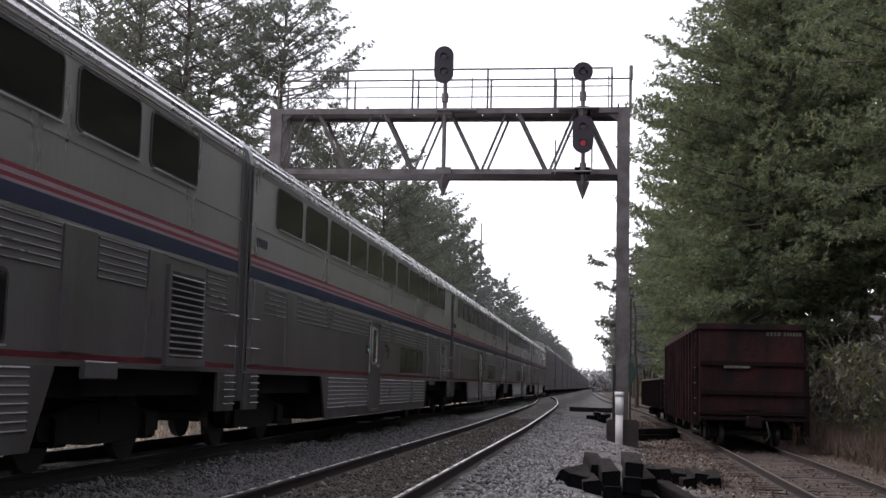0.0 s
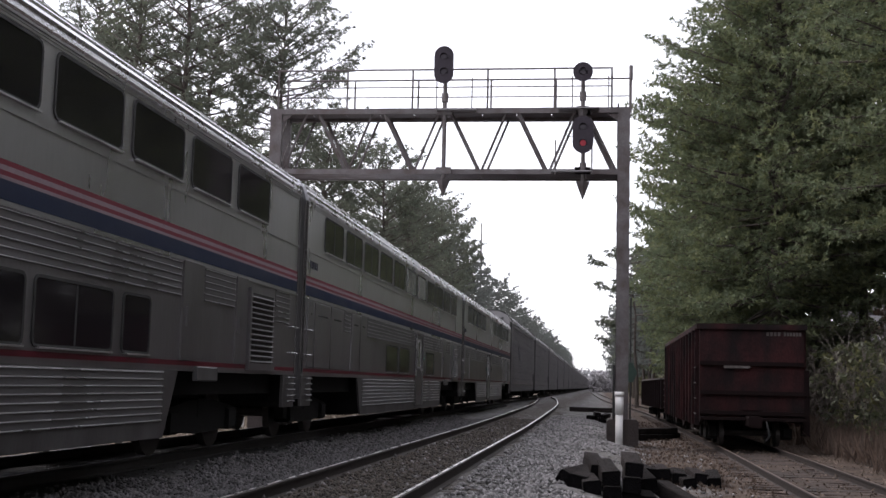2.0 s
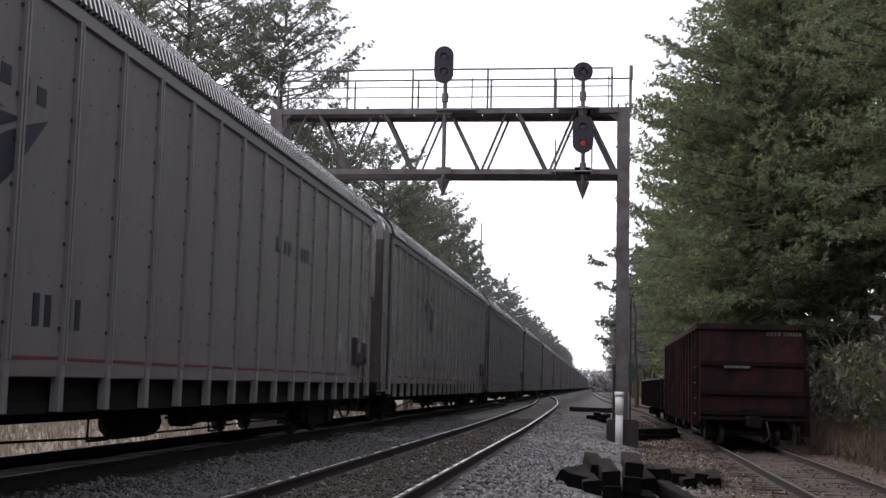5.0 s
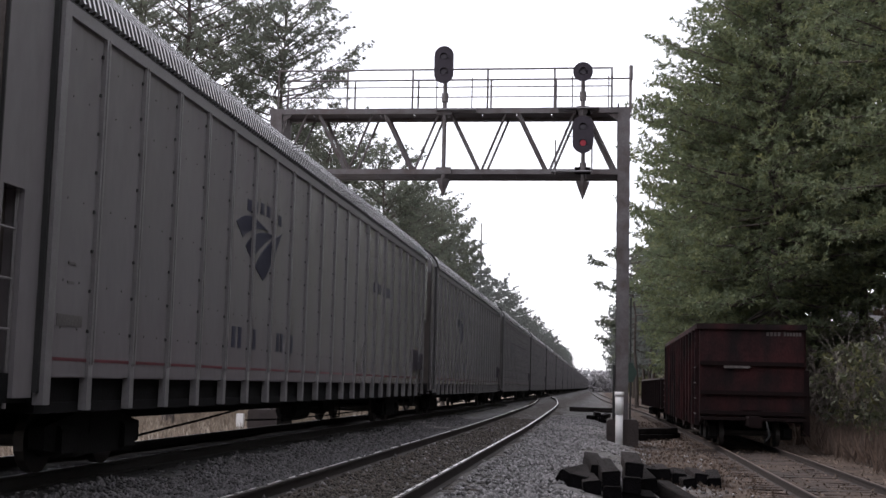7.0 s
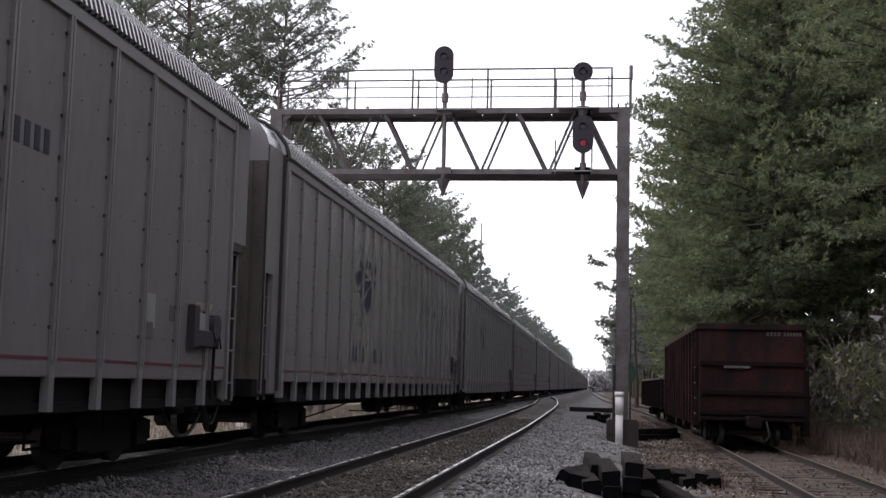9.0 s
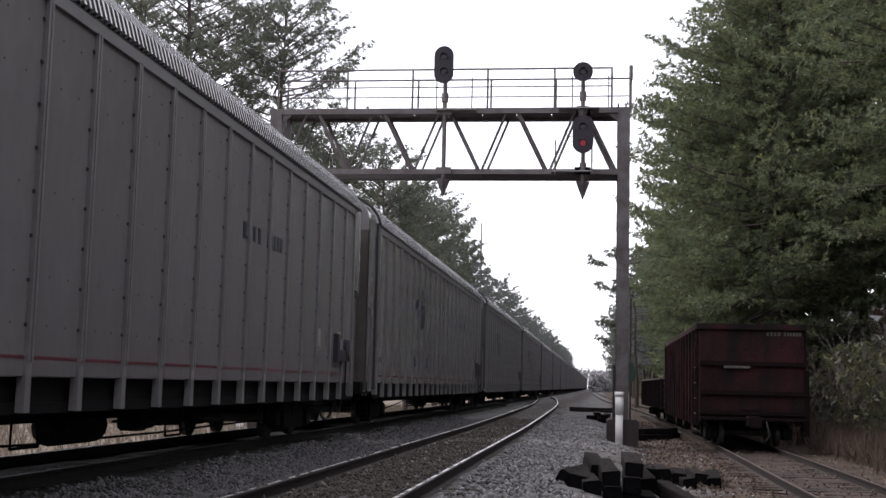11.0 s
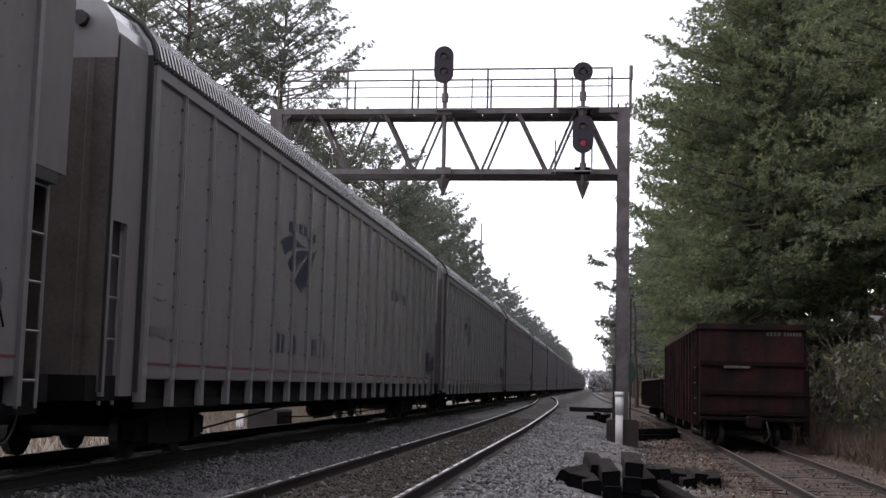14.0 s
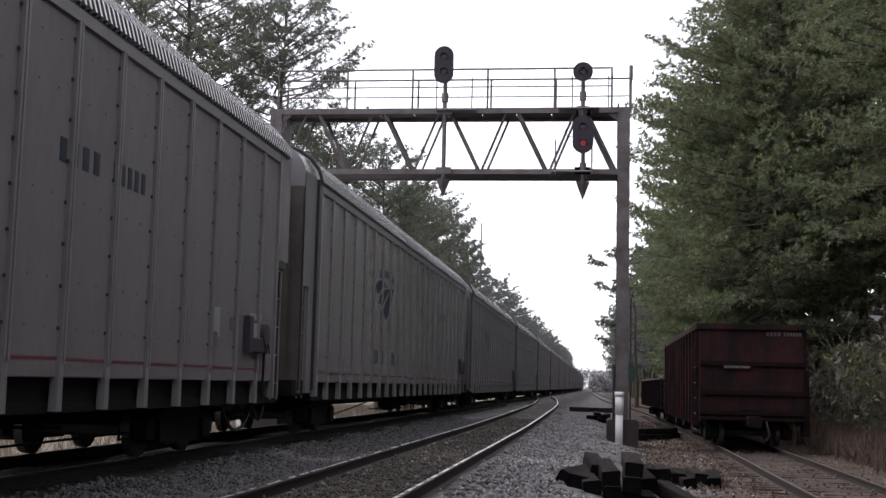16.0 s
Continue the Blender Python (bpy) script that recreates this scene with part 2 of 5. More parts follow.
class Shape:
    """Collects boxes, prisms and tubes into one mesh."""

    def __init__(self):
        self.v, self.f, self.i = [], [], []

    def add(self, verts, faces, mi=0):
        o = len(self.v)
        self.v += [tuple(v) for v in verts]
        self.f += [tuple(k + o for k in f) for f in faces]
        self.i += [mi] * len(faces)
        return self

    def box(self, x0, x1, y0, y1, z0, z1, mi=0, bevel=0.0):
        if bevel:
            c = bevel
            prof = [(x0 + c, z0), (x1 - c, z0), (x1, z0 + c), (x1, z1 - c), (x1 - c, z1), (x0 + c, z1), (x0, z1 - c), (x0, z0 + c)]
            return self.prism_y(prof, y0, y1, mi)
        v = [(x, y, z) for x in (x0, x1) for y in (y0, y1) for z in (z0, z1)]
        return self.add(v, [(0, 1, 3, 2), (4, 6, 7, 5), (0, 4, 5, 1), (2, 3, 7, 6), (0, 2, 6, 4), (1, 5, 7, 3)], mi)

    def prism_y(self, prof, y0, y1, mi=0):
        """prof: (x, z) points, counter-clockwise seen from -y."""
        n = len(prof)
        v = [(x, y0, z) for x, z in prof] + [(x, y1, z) for x, z in prof]
        f = [tuple(range(n)), tuple(range(2 * n - 1, n - 1, -1))] + [(k, n + k, n + (k + 1) % n, (k + 1) % n) for k in range(n)]
        return self.add(v, f, mi)

    def prism_x(self, prof, x0, x1, mi=0):
        """prof: (y, z) points."""
        n = len(prof)
        v = [(x1, y, z) for y, z in prof] + [(x0, y, z) for y, z in prof]
        f = [tuple(range(n)), tuple(range(2 * n - 1, n - 1, -1))] + [(k, n + k, n + (k + 1) % n, (k + 1) % n) for k in range(n)]
        return self.add(v, f, mi)

    def prism_z(self, prof, z0, z1, mi=0):
        """prof: (x, y) points."""
        n = len(prof)
        v = [(x, y, z0) for x, y in prof] + [(x, y, z1) for x, y in prof]
        f = [tuple(range(n - 1, -1, -1)), tuple(range(n, 2 * n))] + [(k, (k + 1) % n, n + (k + 1) % n, n + k) for k in range(n)]
        return self.add(v, f, mi)

    def tube(self, points, radii, sides=6, mi=0, caps=True):
        pts = [Vector(p) for p in points]
        radii = radii if isinstance(radii, (list, tuple)) else [radii] * len(pts)
        verts, faces = [], []
        for k, p in enumerate(pts):
            d = (pts[min(k + 1, len(pts) - 1)] - pts[max(k - 1, 0)]).normalized()
            a = d.cross(Vector((0, 0, 1)) if abs(d.z) < 0.9 else Vector((1, 0, 0))).normalized()
            b = d.cross(a)
            for s in range(sides):
                t = 2 * math.pi * s / sides
                verts.append(p + (a * math.cos(t) + b * math.sin(t)) * radii[k])
        for k in range(len(pts) - 1):
            for s in range(sides):
                faces.append((k * sides + s, k * sides + (s + 1) % sides, (k + 1) * sides + (s + 1) % sides, (k + 1) * sides + s))
        if caps:
            faces += [tuple(range(sides - 1, -1, -1)), tuple(range((len(pts) - 1) * sides, len(pts) * sides))]
        return self.add(verts, faces, mi)

    def rounded(self, x0, x1, y0, y1, z0, z1, r=0.08, mi=0, hole=0.0):
        """A slab facing x with rounded corners in the y-z plane; hole: width of a ring."""
        def ring(d):
            rr, out = max(r - d, 0.01), []
            for cy, cz, a0 in ((y1 - r, z1 - r, 0), (y0 + r, z1 - r, 90), (y0 + r, z0 + r, 180), (y1 - r, z0 + r, 270)):
                out += [(cy + rr * math.cos(radians(a0 + a)), cz + rr * math.sin(radians(a0 + a))) for a in (0, 30, 60, 90)]
            return out
        o = ring(0)
        if not hole:
            return self.prism_x(o, x0, x1, mi)
        q, n = ring(hole), len(o)
        v = [(x, y, z) for x in (x1, x0) for loop in (o, q) for y, z in loop]
        f = []
        for k in range(n):
            j = (k + 1) % n
            f += [(k, j, n + j, n + k), (k, 2 * n + k, 2 * n + j, j), (n + j, 3 * n + j, 3 * n + k, n + k)]
        return self.add(v, f, mi)

    def done(self, name, mats, smooth=False):
        return mesh(name, self.v, self.f, mats, self.i, smooth)


def thing(name, label, category, group="", at=(0, 0, 0), turn=0, kind=""):
    ob = tagged(new(name), label, category, group, kind)
    ob.matrix_basis = pose(*at, 0, 0, turn)
    return ob


def part(name, data, parent, label=""):
    ob = new(name, data)
    ob.parent = parent
    return tagged(ob, label)


def put(name, data, at, label="", category="", group="", kind="", turn=0):
    ob = new(name, data)
    ob.matrix_basis = pose(*at, 0, 0, turn)
    return tagged(ob, label, category, group, kind)


def smoothstep(a, b, t):
    t = min(max((t - a) / (b - a), 0), 1)
    return t * t * (3 - 2 * t)


def along(rows, y):
    """Smooth x for a y between rows of (y, x)."""
    ys = [r[0] for r in rows]
    if y <= ys[0]:
        return rows[0][1]
    for k in range(len(rows) - 1):
        if y <= rows[k + 1][0]:
            (ya, xa), (yb, xb) = rows[k], rows[k + 1]
            sa = (xb - rows[k - 1][1]) / (yb - rows[k - 1][0]) if k else 0
            sb = (rows[k + 2][1] - xa) / (rows[k + 2][0] - ya) if k + 2 < len(rows) else 0
            h = yb - ya
            t = (y - ya) / h
            return (2 * t**3 - 3 * t**2 + 1) * xa + (t**3 - 2 * t**2 + t) * h * sa + (-2 * t**3 + 3 * t**2) * xb + (t**3 - t**2) * h * sb
    return rows[-1][1]


# ---- the plan: track centre lines as (y, x) ----
MAIN = [(-60, -6.95), (1400, -6.95)]
PASSING = [(-60, -2.67), (30, -2.67), (39, -2.74), (50, -2.87), (62, -3.04), (69, -3.17), (81, -3.50), (107, -4.55), (129, -5.85), (150, -6.75), (168, -6.95)]
SIDING = [(-20, 3.85), (20, 3.93), (34, 4.02), (46, 3.98), (57, 3.95), (75, 3.75), (100, 3.05), (120, 2.2), (150, 1.3), (200, 0.4), (300, -0.9), (420, -2.0)]
SIDING_RAIL = -0.43


def ground_height(x, y):
    """Ballast bed of the two main tracks, falling to the low ground on both sides."""
    c = along(PASSING, y)
    right = c + 1.95
    low = -0.592
    if x > right:
        z = -0.21 + (low + 0.21) * smoothstep(0, 2.3, x - right)
    elif x > -9.1:
        z = -0.21
        between = (x - c) / (-6.95 - c) if c > -6.2 else 0
        z -= 0.10 * smoothstep(0.27, 0.42, between) * (1 - smoothstep(0.58, 0.73, between))
        z += 0.05 * max(1 - smoothstep(1.1, 1.7, abs(x - c)), 1 - smoothstep(1.2, 1.8, abs(x + 6.95)))
    else:
        z = -0.21 - 0.75 * smoothstep(0, 2.4, -9.1 - x) - 0.5 * smoothstep(6, 40, -9.1 - x)
    z += 0.035 * noise.noise((x * 0.9, y * 0.5, 0)) + 0.02 * noise.noise((x * 3, y * 3, 4))
    far = smoothstep(9, 40, x) + smoothstep(14, 50, -9.1 - x)
    return z + far * 0.5 * noise.noise((x * 0.05, y * 0.05, 7))


# ---- ground: one sheet to the horizon ----
def build_ground():
    xs = sorted(set([round(-14 + 0.25 * k, 3) for k in range(97)] + [-1500, -800, -400, -250, -160, -110, -80, -60, -48, -40, -33, -28, -24, -21, -19, -17, -15.5, 11, 12.5, 14, 16, 19, 23, 28, 35, 45, 60, 80, 110, 160, 250, 400, 800, 1500]))
    ys = [-200, -80, -40, -20, -8] + [round(-2 + 0.5 * k, 3) for k in range(150)] + [round(73.5 + 2.5 * k, 3) for k in range(60)] + [230, 250, 280, 320, 380, 460, 560, 700, 900, 1200, 1700, 2600]
    verts = [(x, y, ground_height(x, y)) for y in ys for x in xs]
    n = len(xs)
    faces = [(j * n + i, j * n + i + 1, (j + 1) * n + i + 1, (j + 1) * n + i) for j in range(len(ys) - 1) for i in range(n - 1)]
    m = bpy.data.materials.new("ballast_dirt_and_grass")
    m.use_nodes = True
    nd, l = m.node_tree.nodes, m.node_tree.links
    b = nd["Principled BSDF"]
    b.inputs["Roughness"].default_value = 0.92
    b.inputs["Specular IOR Level"].default_value = 0.2
    tc = nd.new("ShaderNodeTexCoord")
    sep = nd.new("ShaderNodeSeparateXYZ")
    l.new(tc.outputs["Object"], sep.inputs[0])

    def tex(scale, detail=4, kind="ShaderNodeTexNoise"):
        t = nd.new(kind)
        t.inputs["Scale"].default_value = scale
        if kind == "ShaderNodeTexNoise":
            t.inputs["Detail"].default_value = detail
        l.new(tc.outputs["Object"], t.inputs["Vector"])
        return t

    def ramp(src, a, bb, lo=0.0, hi=1.0):
        r = nd.new("ShaderNodeMapRange")
        r.inputs["From Min"].default_value, r.inputs["From Max"].default_value = a, bb
        r.inputs["To Min"].default_value, r.inputs["To Max"].default_value = lo, hi
        l.new(src, r.inputs["Value"])
        return r.outputs[0]

    def math2(op, a, c):
        q = nd.new("ShaderNodeMath")
        q.operation = op
        for k, s in enumerate((a, c)):
            if isinstance(s, float):
                q.inputs[k].default_value = s
            else:
                l.new(s, q.inputs[k])
        return q.outputs[0]

    def mix(f, a, c):
        q = nd.new("ShaderNodeMix")
        q.data_type = "RGBA"
        l.new(f, q.inputs[0])
        for k, s in ((6, a), (7, c)):
            if isinstance(s, tuple):
                q.inputs[k].default_value = (*s, 1)
            else:
                l.new(s, q.inputs[k])
        return q.outputs[2]

    wobble = math2("MULTIPLY", ramp(tex(0.7, 5).outputs["Fac"], 0.3, 0.7, -1.0, 1.0), 0.9)
    x = math2("ADD", sep.outputs["X"], wobble)
    stones = tex(17, 0, "ShaderNodeTexVoronoi")
    ballast = mix(ramp(stones.outputs["Color"], 0.1, 0.9), (0.070, 0.068, 0.070), (0.225, 0.22, 0.225))
    ballast = mix(ramp(tex(0.8, 5).outputs["Fac"], 0.40, 0.65), ballast, (0.105, 0.098, 0.090))
    dirt = mix(ramp(tex(1.3, 6).outputs["Fac"], 0.35, 0.65), (0.037, 0.026, 0.021), (0.070, 0.050, 0.039))
    dirt = mix(ramp(tex(22, 2).outputs["Fac"], 0.55, 0.7), dirt, (0.098, 0.076, 0.060))
    field = mix(ramp(tex(0.25, 6).outputs["Fac"], 0.35, 0.65), (0.19, 0.157, 0.125), (0.13, 0.11, 0.086))
    # fouled, brownish bed between the rails of the passing track
    fouled = math2("MULTIPLY", ramp(x, -4.3, -3.7), ramp(x, -1.5, -2.1))
    bed = mix(math2("MULTIPLY", fouled, 0.8), ballast, mix(ramp(tex(26, 0, "ShaderNodeTexVoronoi").outputs["Color"], 0.1, 0.9), (0.018, 0.015, 0.013), (0.085, 0.070, 0.060)))
    # soot, and the shade of the left foreground, put into the ballast colour
    between = math2("MULTIPLY", ramp(x, -5.4, -4.9), ramp(x, -3.4, -4.0))
    bed = mix(math2("MULTIPLY", between, 0.25), bed, (0.075, 0.071, 0.070))
    # strip under the train blackened: oil plus the train's shade, fading with distance
    oil_shade = math2("MULTIPLY", ramp(sep.outputs["Y"], 95.0, 32.0, 0.1, 1.0), math2("MULTIPLY", ramp(sep.outputs["X"], -10.6, -9.6), ramp(sep.outputs["X"], -5.2, -5.75)))
    bed = mix(math2("MULTIPLY", oil_shade, 0.95), bed, (0.012, 0.011, 0.011))
    col = mix(ramp(x, 0.5, 1.5), bed, dirt)
    col = mix(ramp(x, -11.6, -13.4), col, field)
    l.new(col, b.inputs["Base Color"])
    bp = nd.new("ShaderNodeBump")
    bp.inputs["Strength"].default_value, bp.inputs["Distance"].default_value = 0.7, 0.05
    l.new(stones.outputs["Distance"], bp.inputs["Height"])
    l.new(bp.outputs[0], b.inputs["Normal"])
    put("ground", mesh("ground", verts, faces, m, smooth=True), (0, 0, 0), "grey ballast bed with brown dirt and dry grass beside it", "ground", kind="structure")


build_ground()


# ---- railway tracks ----
def rail_mesh(rows, offset, z, y0, y1, head, web):
    prof = [(-0.07, -0.17), (0.07, -0.17), (0.07, -0.155), (0.012, -0.135), (0.012, -0.045), (0.036, -0.035), (0.036, -0.008), (0.020, 0.0), (-0.020, 0.0), (-0.036, -0.006), (-0.036, -0.035), (-0.012, -0.045), (-0.012, -0.135), (-0.07, -0.155)]
    steps = [y0]
    while steps[-1] < y1:
        steps.append(min(steps[-1] + (2.0 if steps[-1] < 200 else 25.0), y1))
    v, f, mi, n = [], [], [], len(prof)
    for y in steps:
        x = along(rows, y) + offset
        v += [(x + a, y, z + b) for a, b in prof]
    for k in range(len(steps) - 1):
        for s in range(n):
            t = (s + 1) % n
            f.append((k * n + s, k * n + t, (k + 1) * n + t, (k + 1) * n + s))
            mi.append(1 if s == 7 else 0)
    f += [tuple(range(n - 1, -1, -1)), tuple(range((len(steps) - 1) * n, len(steps) * n))]
    return mesh("rail", v, f, [web, head], mi + [0, 0])


def worn_beam(length, width, height, seed, ends=True):
    """A sawn timber with chipped, uneven edges, lying along x."""
    r = random.Random(seed)
    v, f, n = [], [], 8
    c = 0.018
    prof = [(-width / 2 + c, 0), (width / 2 - c, 0), (width / 2, c), (width / 2, height - c), (width / 2 - c, height), (-width / 2 + c, height), (-width / 2, height - c), (-width / 2, c)]
    for k in range(5):
        x = -length / 2 + length * k / 4 + (r.uniform(-0.02, 0.02) if k in (0, 4) else 0)
        v += [(x + r.uniform(-0.01, 0.01), a + r.uniform(-0.008, 0.008), b + r.uniform(-0.008, 0.008)) for a, b in prof]
    for k in range(4):
        f += [(k * n + s, k * n + (s + 1) % n, (k + 1) * n + (s + 1) % n, (k + 1) * n + s) for s in range(n)]
    mi = [0] * len(f) + [1, 1]
    f += [tuple(range(n - 1, -1, -1)), tuple(range(4 * n, 5 * n))]
    return v, f, mi


def tie_meshes(name, length, width, height, mats, count=4):
    out = []
    for k in range(count):
        v, f, mi = worn_beam(length, width, height, 40 + k)
        out.append(mesh(name, v, f, mats, mi))
    return out


TRACK_TIES = tie_meshes("tie", 2.6, 0.23, 0.18, [TIE, TIE])
SHADED_TIES = tie_meshes("tie", 2.6, 0.23, 0.18, [SHADED_TIE, SHADED_TIE])
ROTTEN_TIES = tie_meshes("tie", 2.6, 0.23, 0.18, [SIDING_TIE, SIDING_TIE])


def build_track(label, rows, z, y0, y1, tie0, tie1, head, spacing=0.51, ties=TRACK_TIES, web=RAIL_RUST, lift=0.0):
    track = tagged(new("railway_track"), label, "track", kind="structure")
    for o in (-0.7525, 0.7525):
        part("rail", rail_mesh(rows, o, z, y0, y1, head, web), track)
    r = random.Random(int(y1 * 7 + z * 100))
    y = tie0
    while y < tie1:
        t = part("tie", r.choice(ties), track)
        t.matrix_basis = pose(along(rows, y), y + r.uniform(-0.03, 0.03), z - 0.17 - 0.18 + lift + r.uniform(-0.012, 0.006), 0, 0, r.uniform(-1.5, 1.5))
        y += spacing
    return track


build_track("main line track with dark ballast and worn steel rails", MAIN, 0.0, -60, 1400, 8, 75, RAIL_DIMMED, 0.51, SHADED_TIES, RAIL_SHADED)
build_track("passing track curving into the main line, polished rails", PASSING, 0.0, -60, 166, 10, 100, RAIL_HEAD)
build_track("disused siding with rusty rails in brown dirt", SIDING, SIDING_RAIL, -20, 410, 12, 75, RAIL_DULL, 0.55, ROTTEN_TIES, lift=0.03)


# ---- loose ballast stones ----
def build_stones(name, count, x0, x1, y0, y1, size, seed, keep, label, mat=None):
    rng = np.random.default_rng(seed)
    base = np.array([(1, 0, 0), (-1, 0, 0), (0, 1, 0), (0, -1, 0), (0, 0, 1), (0, 0, -1)], float)
    tri = np.array([(0, 2, 4), (2, 1, 4), (1, 3, 4), (3, 0, 4), (2, 0, 5), (1, 2, 5), (3, 1, 5), (0, 3, 5)])
    spots = []
    u = rng.random((count, 3))
    for a, b, c in u:
        y = y0 + (y1 - y0) * b**1.5
        x = x0 + (x1 - x0) * a
        if keep(x, y, c):
            spots.append((x, y, ground_height(x, y)))
    spots = np.array(spots)
    k = len(spots)
    s = size * (0.55 + 0.9 * rng.random((k, 1, 3))) * (0.7 + 0.6 * rng.random((k, 1, 1)))
    v = (base[None] + rng.normal(0, 0.28, (k, 6, 3))) * s
    a = rng.random(k) * 6.28
    ca, sa = np.cos(a)[:, None], np.sin(a)[:, None]
    v = np.stack([v[..., 0] * ca - v[..., 1] * sa, v[..., 0] * sa + v[..., 1] * ca, v[..., 2] * 0.8], -1)
    v += spots[:, None, :] + np.array([0, 0, size * 0.45])
    f = (tri[None] + 6 * np.arange(k)[:, None, None]).reshape(-1, 3)
    me = bpy.data.meshes.new(name)
    me.vertices.add(k * 6)
    me.vertices.foreach_set("co", v.reshape(-1))
    me.loops.add(len(f) * 3)
    me.loops.foreach_set("vertex_index", f.reshape(-1))
    me.polygons.add(len(f))
    me.polygons.foreach_set("loop_start", np.arange(len(f)) * 3)
    me.materials.append(mat or STONE)
    me.update(calc_edges=True)
    return put(name, me, (0, 0, 0), label, "ballast", kind="stuff")


def on_ballast(x, y, c):
    p = along(PASSING, y)
    d = x - p
    if x < -5.65 + 0.15 * math.sin(y * 1.3):
        return c < 0.05
    if abs(d) < 0.95:
        return c < 0.03
    if abs(d) < 1.35:
        return c < 0.6
    if d > 3.1 + 0.6 * math.sin(y * 0.7) + 0.5 * math.sin(y * 1.9):
        return c < 0.03
    return True


build_stones("fouled_stones", 9000, -3.5, -1.95, 11.0, 45.0, 0.022, 7, lambda x, y, c: abs(x - along(PASSING, y)) < 0.68, "small dirty brown stones between the passing track rails", FOULED_STONE)
build_stones("sooty_stones", 34000, -6.0, -3.4, 10.8, 48.0, 0.028, 6, on_ballast, "dark ballast stones between the main tracks, oil and dimness in their colour", DIMMED_STONE)
build_stones("ballast_stones", 36000, -3.6, 2.6, 11.5, 52.0, 0.030, 5, on_ballast, "loose crushed grey ballast stones along the tracks")


# ---- signal gantry ----
def build_gantry():
    g = thing("signal_gantry", "weathered steel signal gantry spanning two tracks on lattice posts", "signal bridge", at=(0, 34, 0))
    x0, x1 = -9.8, 0.82
    for y in (0.0, 1.0):
        for z0, z1 in ((8.91, 9.07), (7.12, 7.27)):
            web = [(y - 0.08, z0), (y + 0.08, z0), (y + 0.08, z0 + 0.03), (y - 0.05, z0 + 0.03), (y - 0.05, z1 - 0.03), (y + 0.08, z1 - 0.03), (y + 0.08, z1), (y - 0.08, z1)]
            part("chord", Shape().prism_x(web, x0, x1 - 0.2).done("chord", GANTRY), g)
        # web members between the chords, in five bays
        for k in range(5):
            top, foot = -0.42 - 1.97 * k, 0.39 - 1.965 * k
            part("web_member", Shape().tube([(top, y, 8.93), (foot, y, 7.25)], 0.052, 4).done("web_member", GANTRY), g)
            part("web_member", Shape().tube([(top - 0.36, y, 8.93), (foot - 1.86, y, 7.25)], 0.036, 4).done("web_member", GANTRY), g)
    # deck plates between the chords and bottom lacing
    for i in range(10):
        a = x0 + 0.2 + i * 1.02
        part("deck_plate", Shape().box(a, a + 0.98, 0.08, 0.92, 9.0, 9.04).done("deck_plate", GANTRY), g, "rusty open walkway plate")
        part("bottom_plate", Shape().box(a, a + 1.0, 0.08, 0.92, 7.14, 7.17).done("bottom_plate", GANTRY), g)
    # railings on both sides of the walkway
    for y, z in ((-0.05, 10.23), (1.05, 10.20)):
        right = 0.28 if y < 0 else 0.82
        for zz, r in ((z, 0.027), (z - 0.53, 0.018)):
            part("handrail", Shape().tube([(-9.6, y, zz), (right, y, zz)], r, 6).done("handrail", GANTRY), g)
        for x in (-9.55, -7.46, -5.51, -3.30, -1.36, right):
            part("railing_post", Shape().tube([(x, y, 9.02), (x, y, z + 0.02)], 0.03, 5).done("railing_post", GANTRY), g)
    # posts: two legs each, joined by lacing bars
    for px in (-9.58, 0.63):
        for y in (0.0, 1.0):
            s = Shape().prism_z([(px - 0.17, y - 0.10), (px + 0.17, y - 0.10), (px + 0.17, y + 0.1), (px + 0.145, y + 0.1), (px + 0.145, y - 0.075), (px - 0.145, y - 0.075), (px - 0.145, y + 0.1), (px - 0.17, y + 0.1)], -0.5, 9.07)
            part("post_leg", s.done("post_leg", GANTRY), g)
        z = 0.2
        while z < 8.4:
            part("lacing_bar", Shape().tube([(px + 0.16, 0.05, z), (px + 0.16, 0.95, z + 0.9)], 0.025, 4).tube([(px - 0.16, 0.95, z), (px - 0.16, 0.05, z + 0.9)], 0.025, 4).done("lacing_bar", GANTRY), g)
            z += 0.9
        side = -1 if px > 0 else 1
        part("knee_plate", Shape().prism_y([(px, 8.55), (px + side * 0.5, 8.91), (px, 8.91)] if side > 0 else [(px, 8.55), (px, 8.91), (px + side * 0.5, 8.91)], -0.02, 0.02).done("knee_plate", GANTRY), g)
        part("footing", Shape().box(px - 0.42, px + 0.45, -0.35, 1.35, -0.95, 0.22, bevel=0.06).done("footing", CONCRETE), g, "brown-stained concrete footing")
    part("vent_stack", Shape().tube([(0.82, -0.12, 8.9), (0.82, -0.12, 10.05)], 0.035, 6).tube([(0.82, -0.12, 9.85), (0.82, -0.12, 10.27)], 0.055, 8).done("vent_stack", GANTRY), g)
    part("conduit", Shape().tube([(0.55, -0.45, -0.62), (0.55, -0.45, 0.42)], 0.105, 14).tube([(0.55, -0.45, 0.36), (0.55, -0.45, 0.93)], 0.118, 14).tube([(0.55, -0.45, 0.86), (0.55, -0.45, 0.98)], 0.135, 14).done("conduit", PVC, True), g, "white plastic cable conduit")
    part("junction_cover", Shape().prism_y([(0.80, 1.25), (0.92, 1.25), (1.04, 1.5), (0.92, 1.78), (0.80, 1.78)], -0.2, 0.0).done("junction_cover", GREEN_PAINT), g, "dark green cable junction cover")
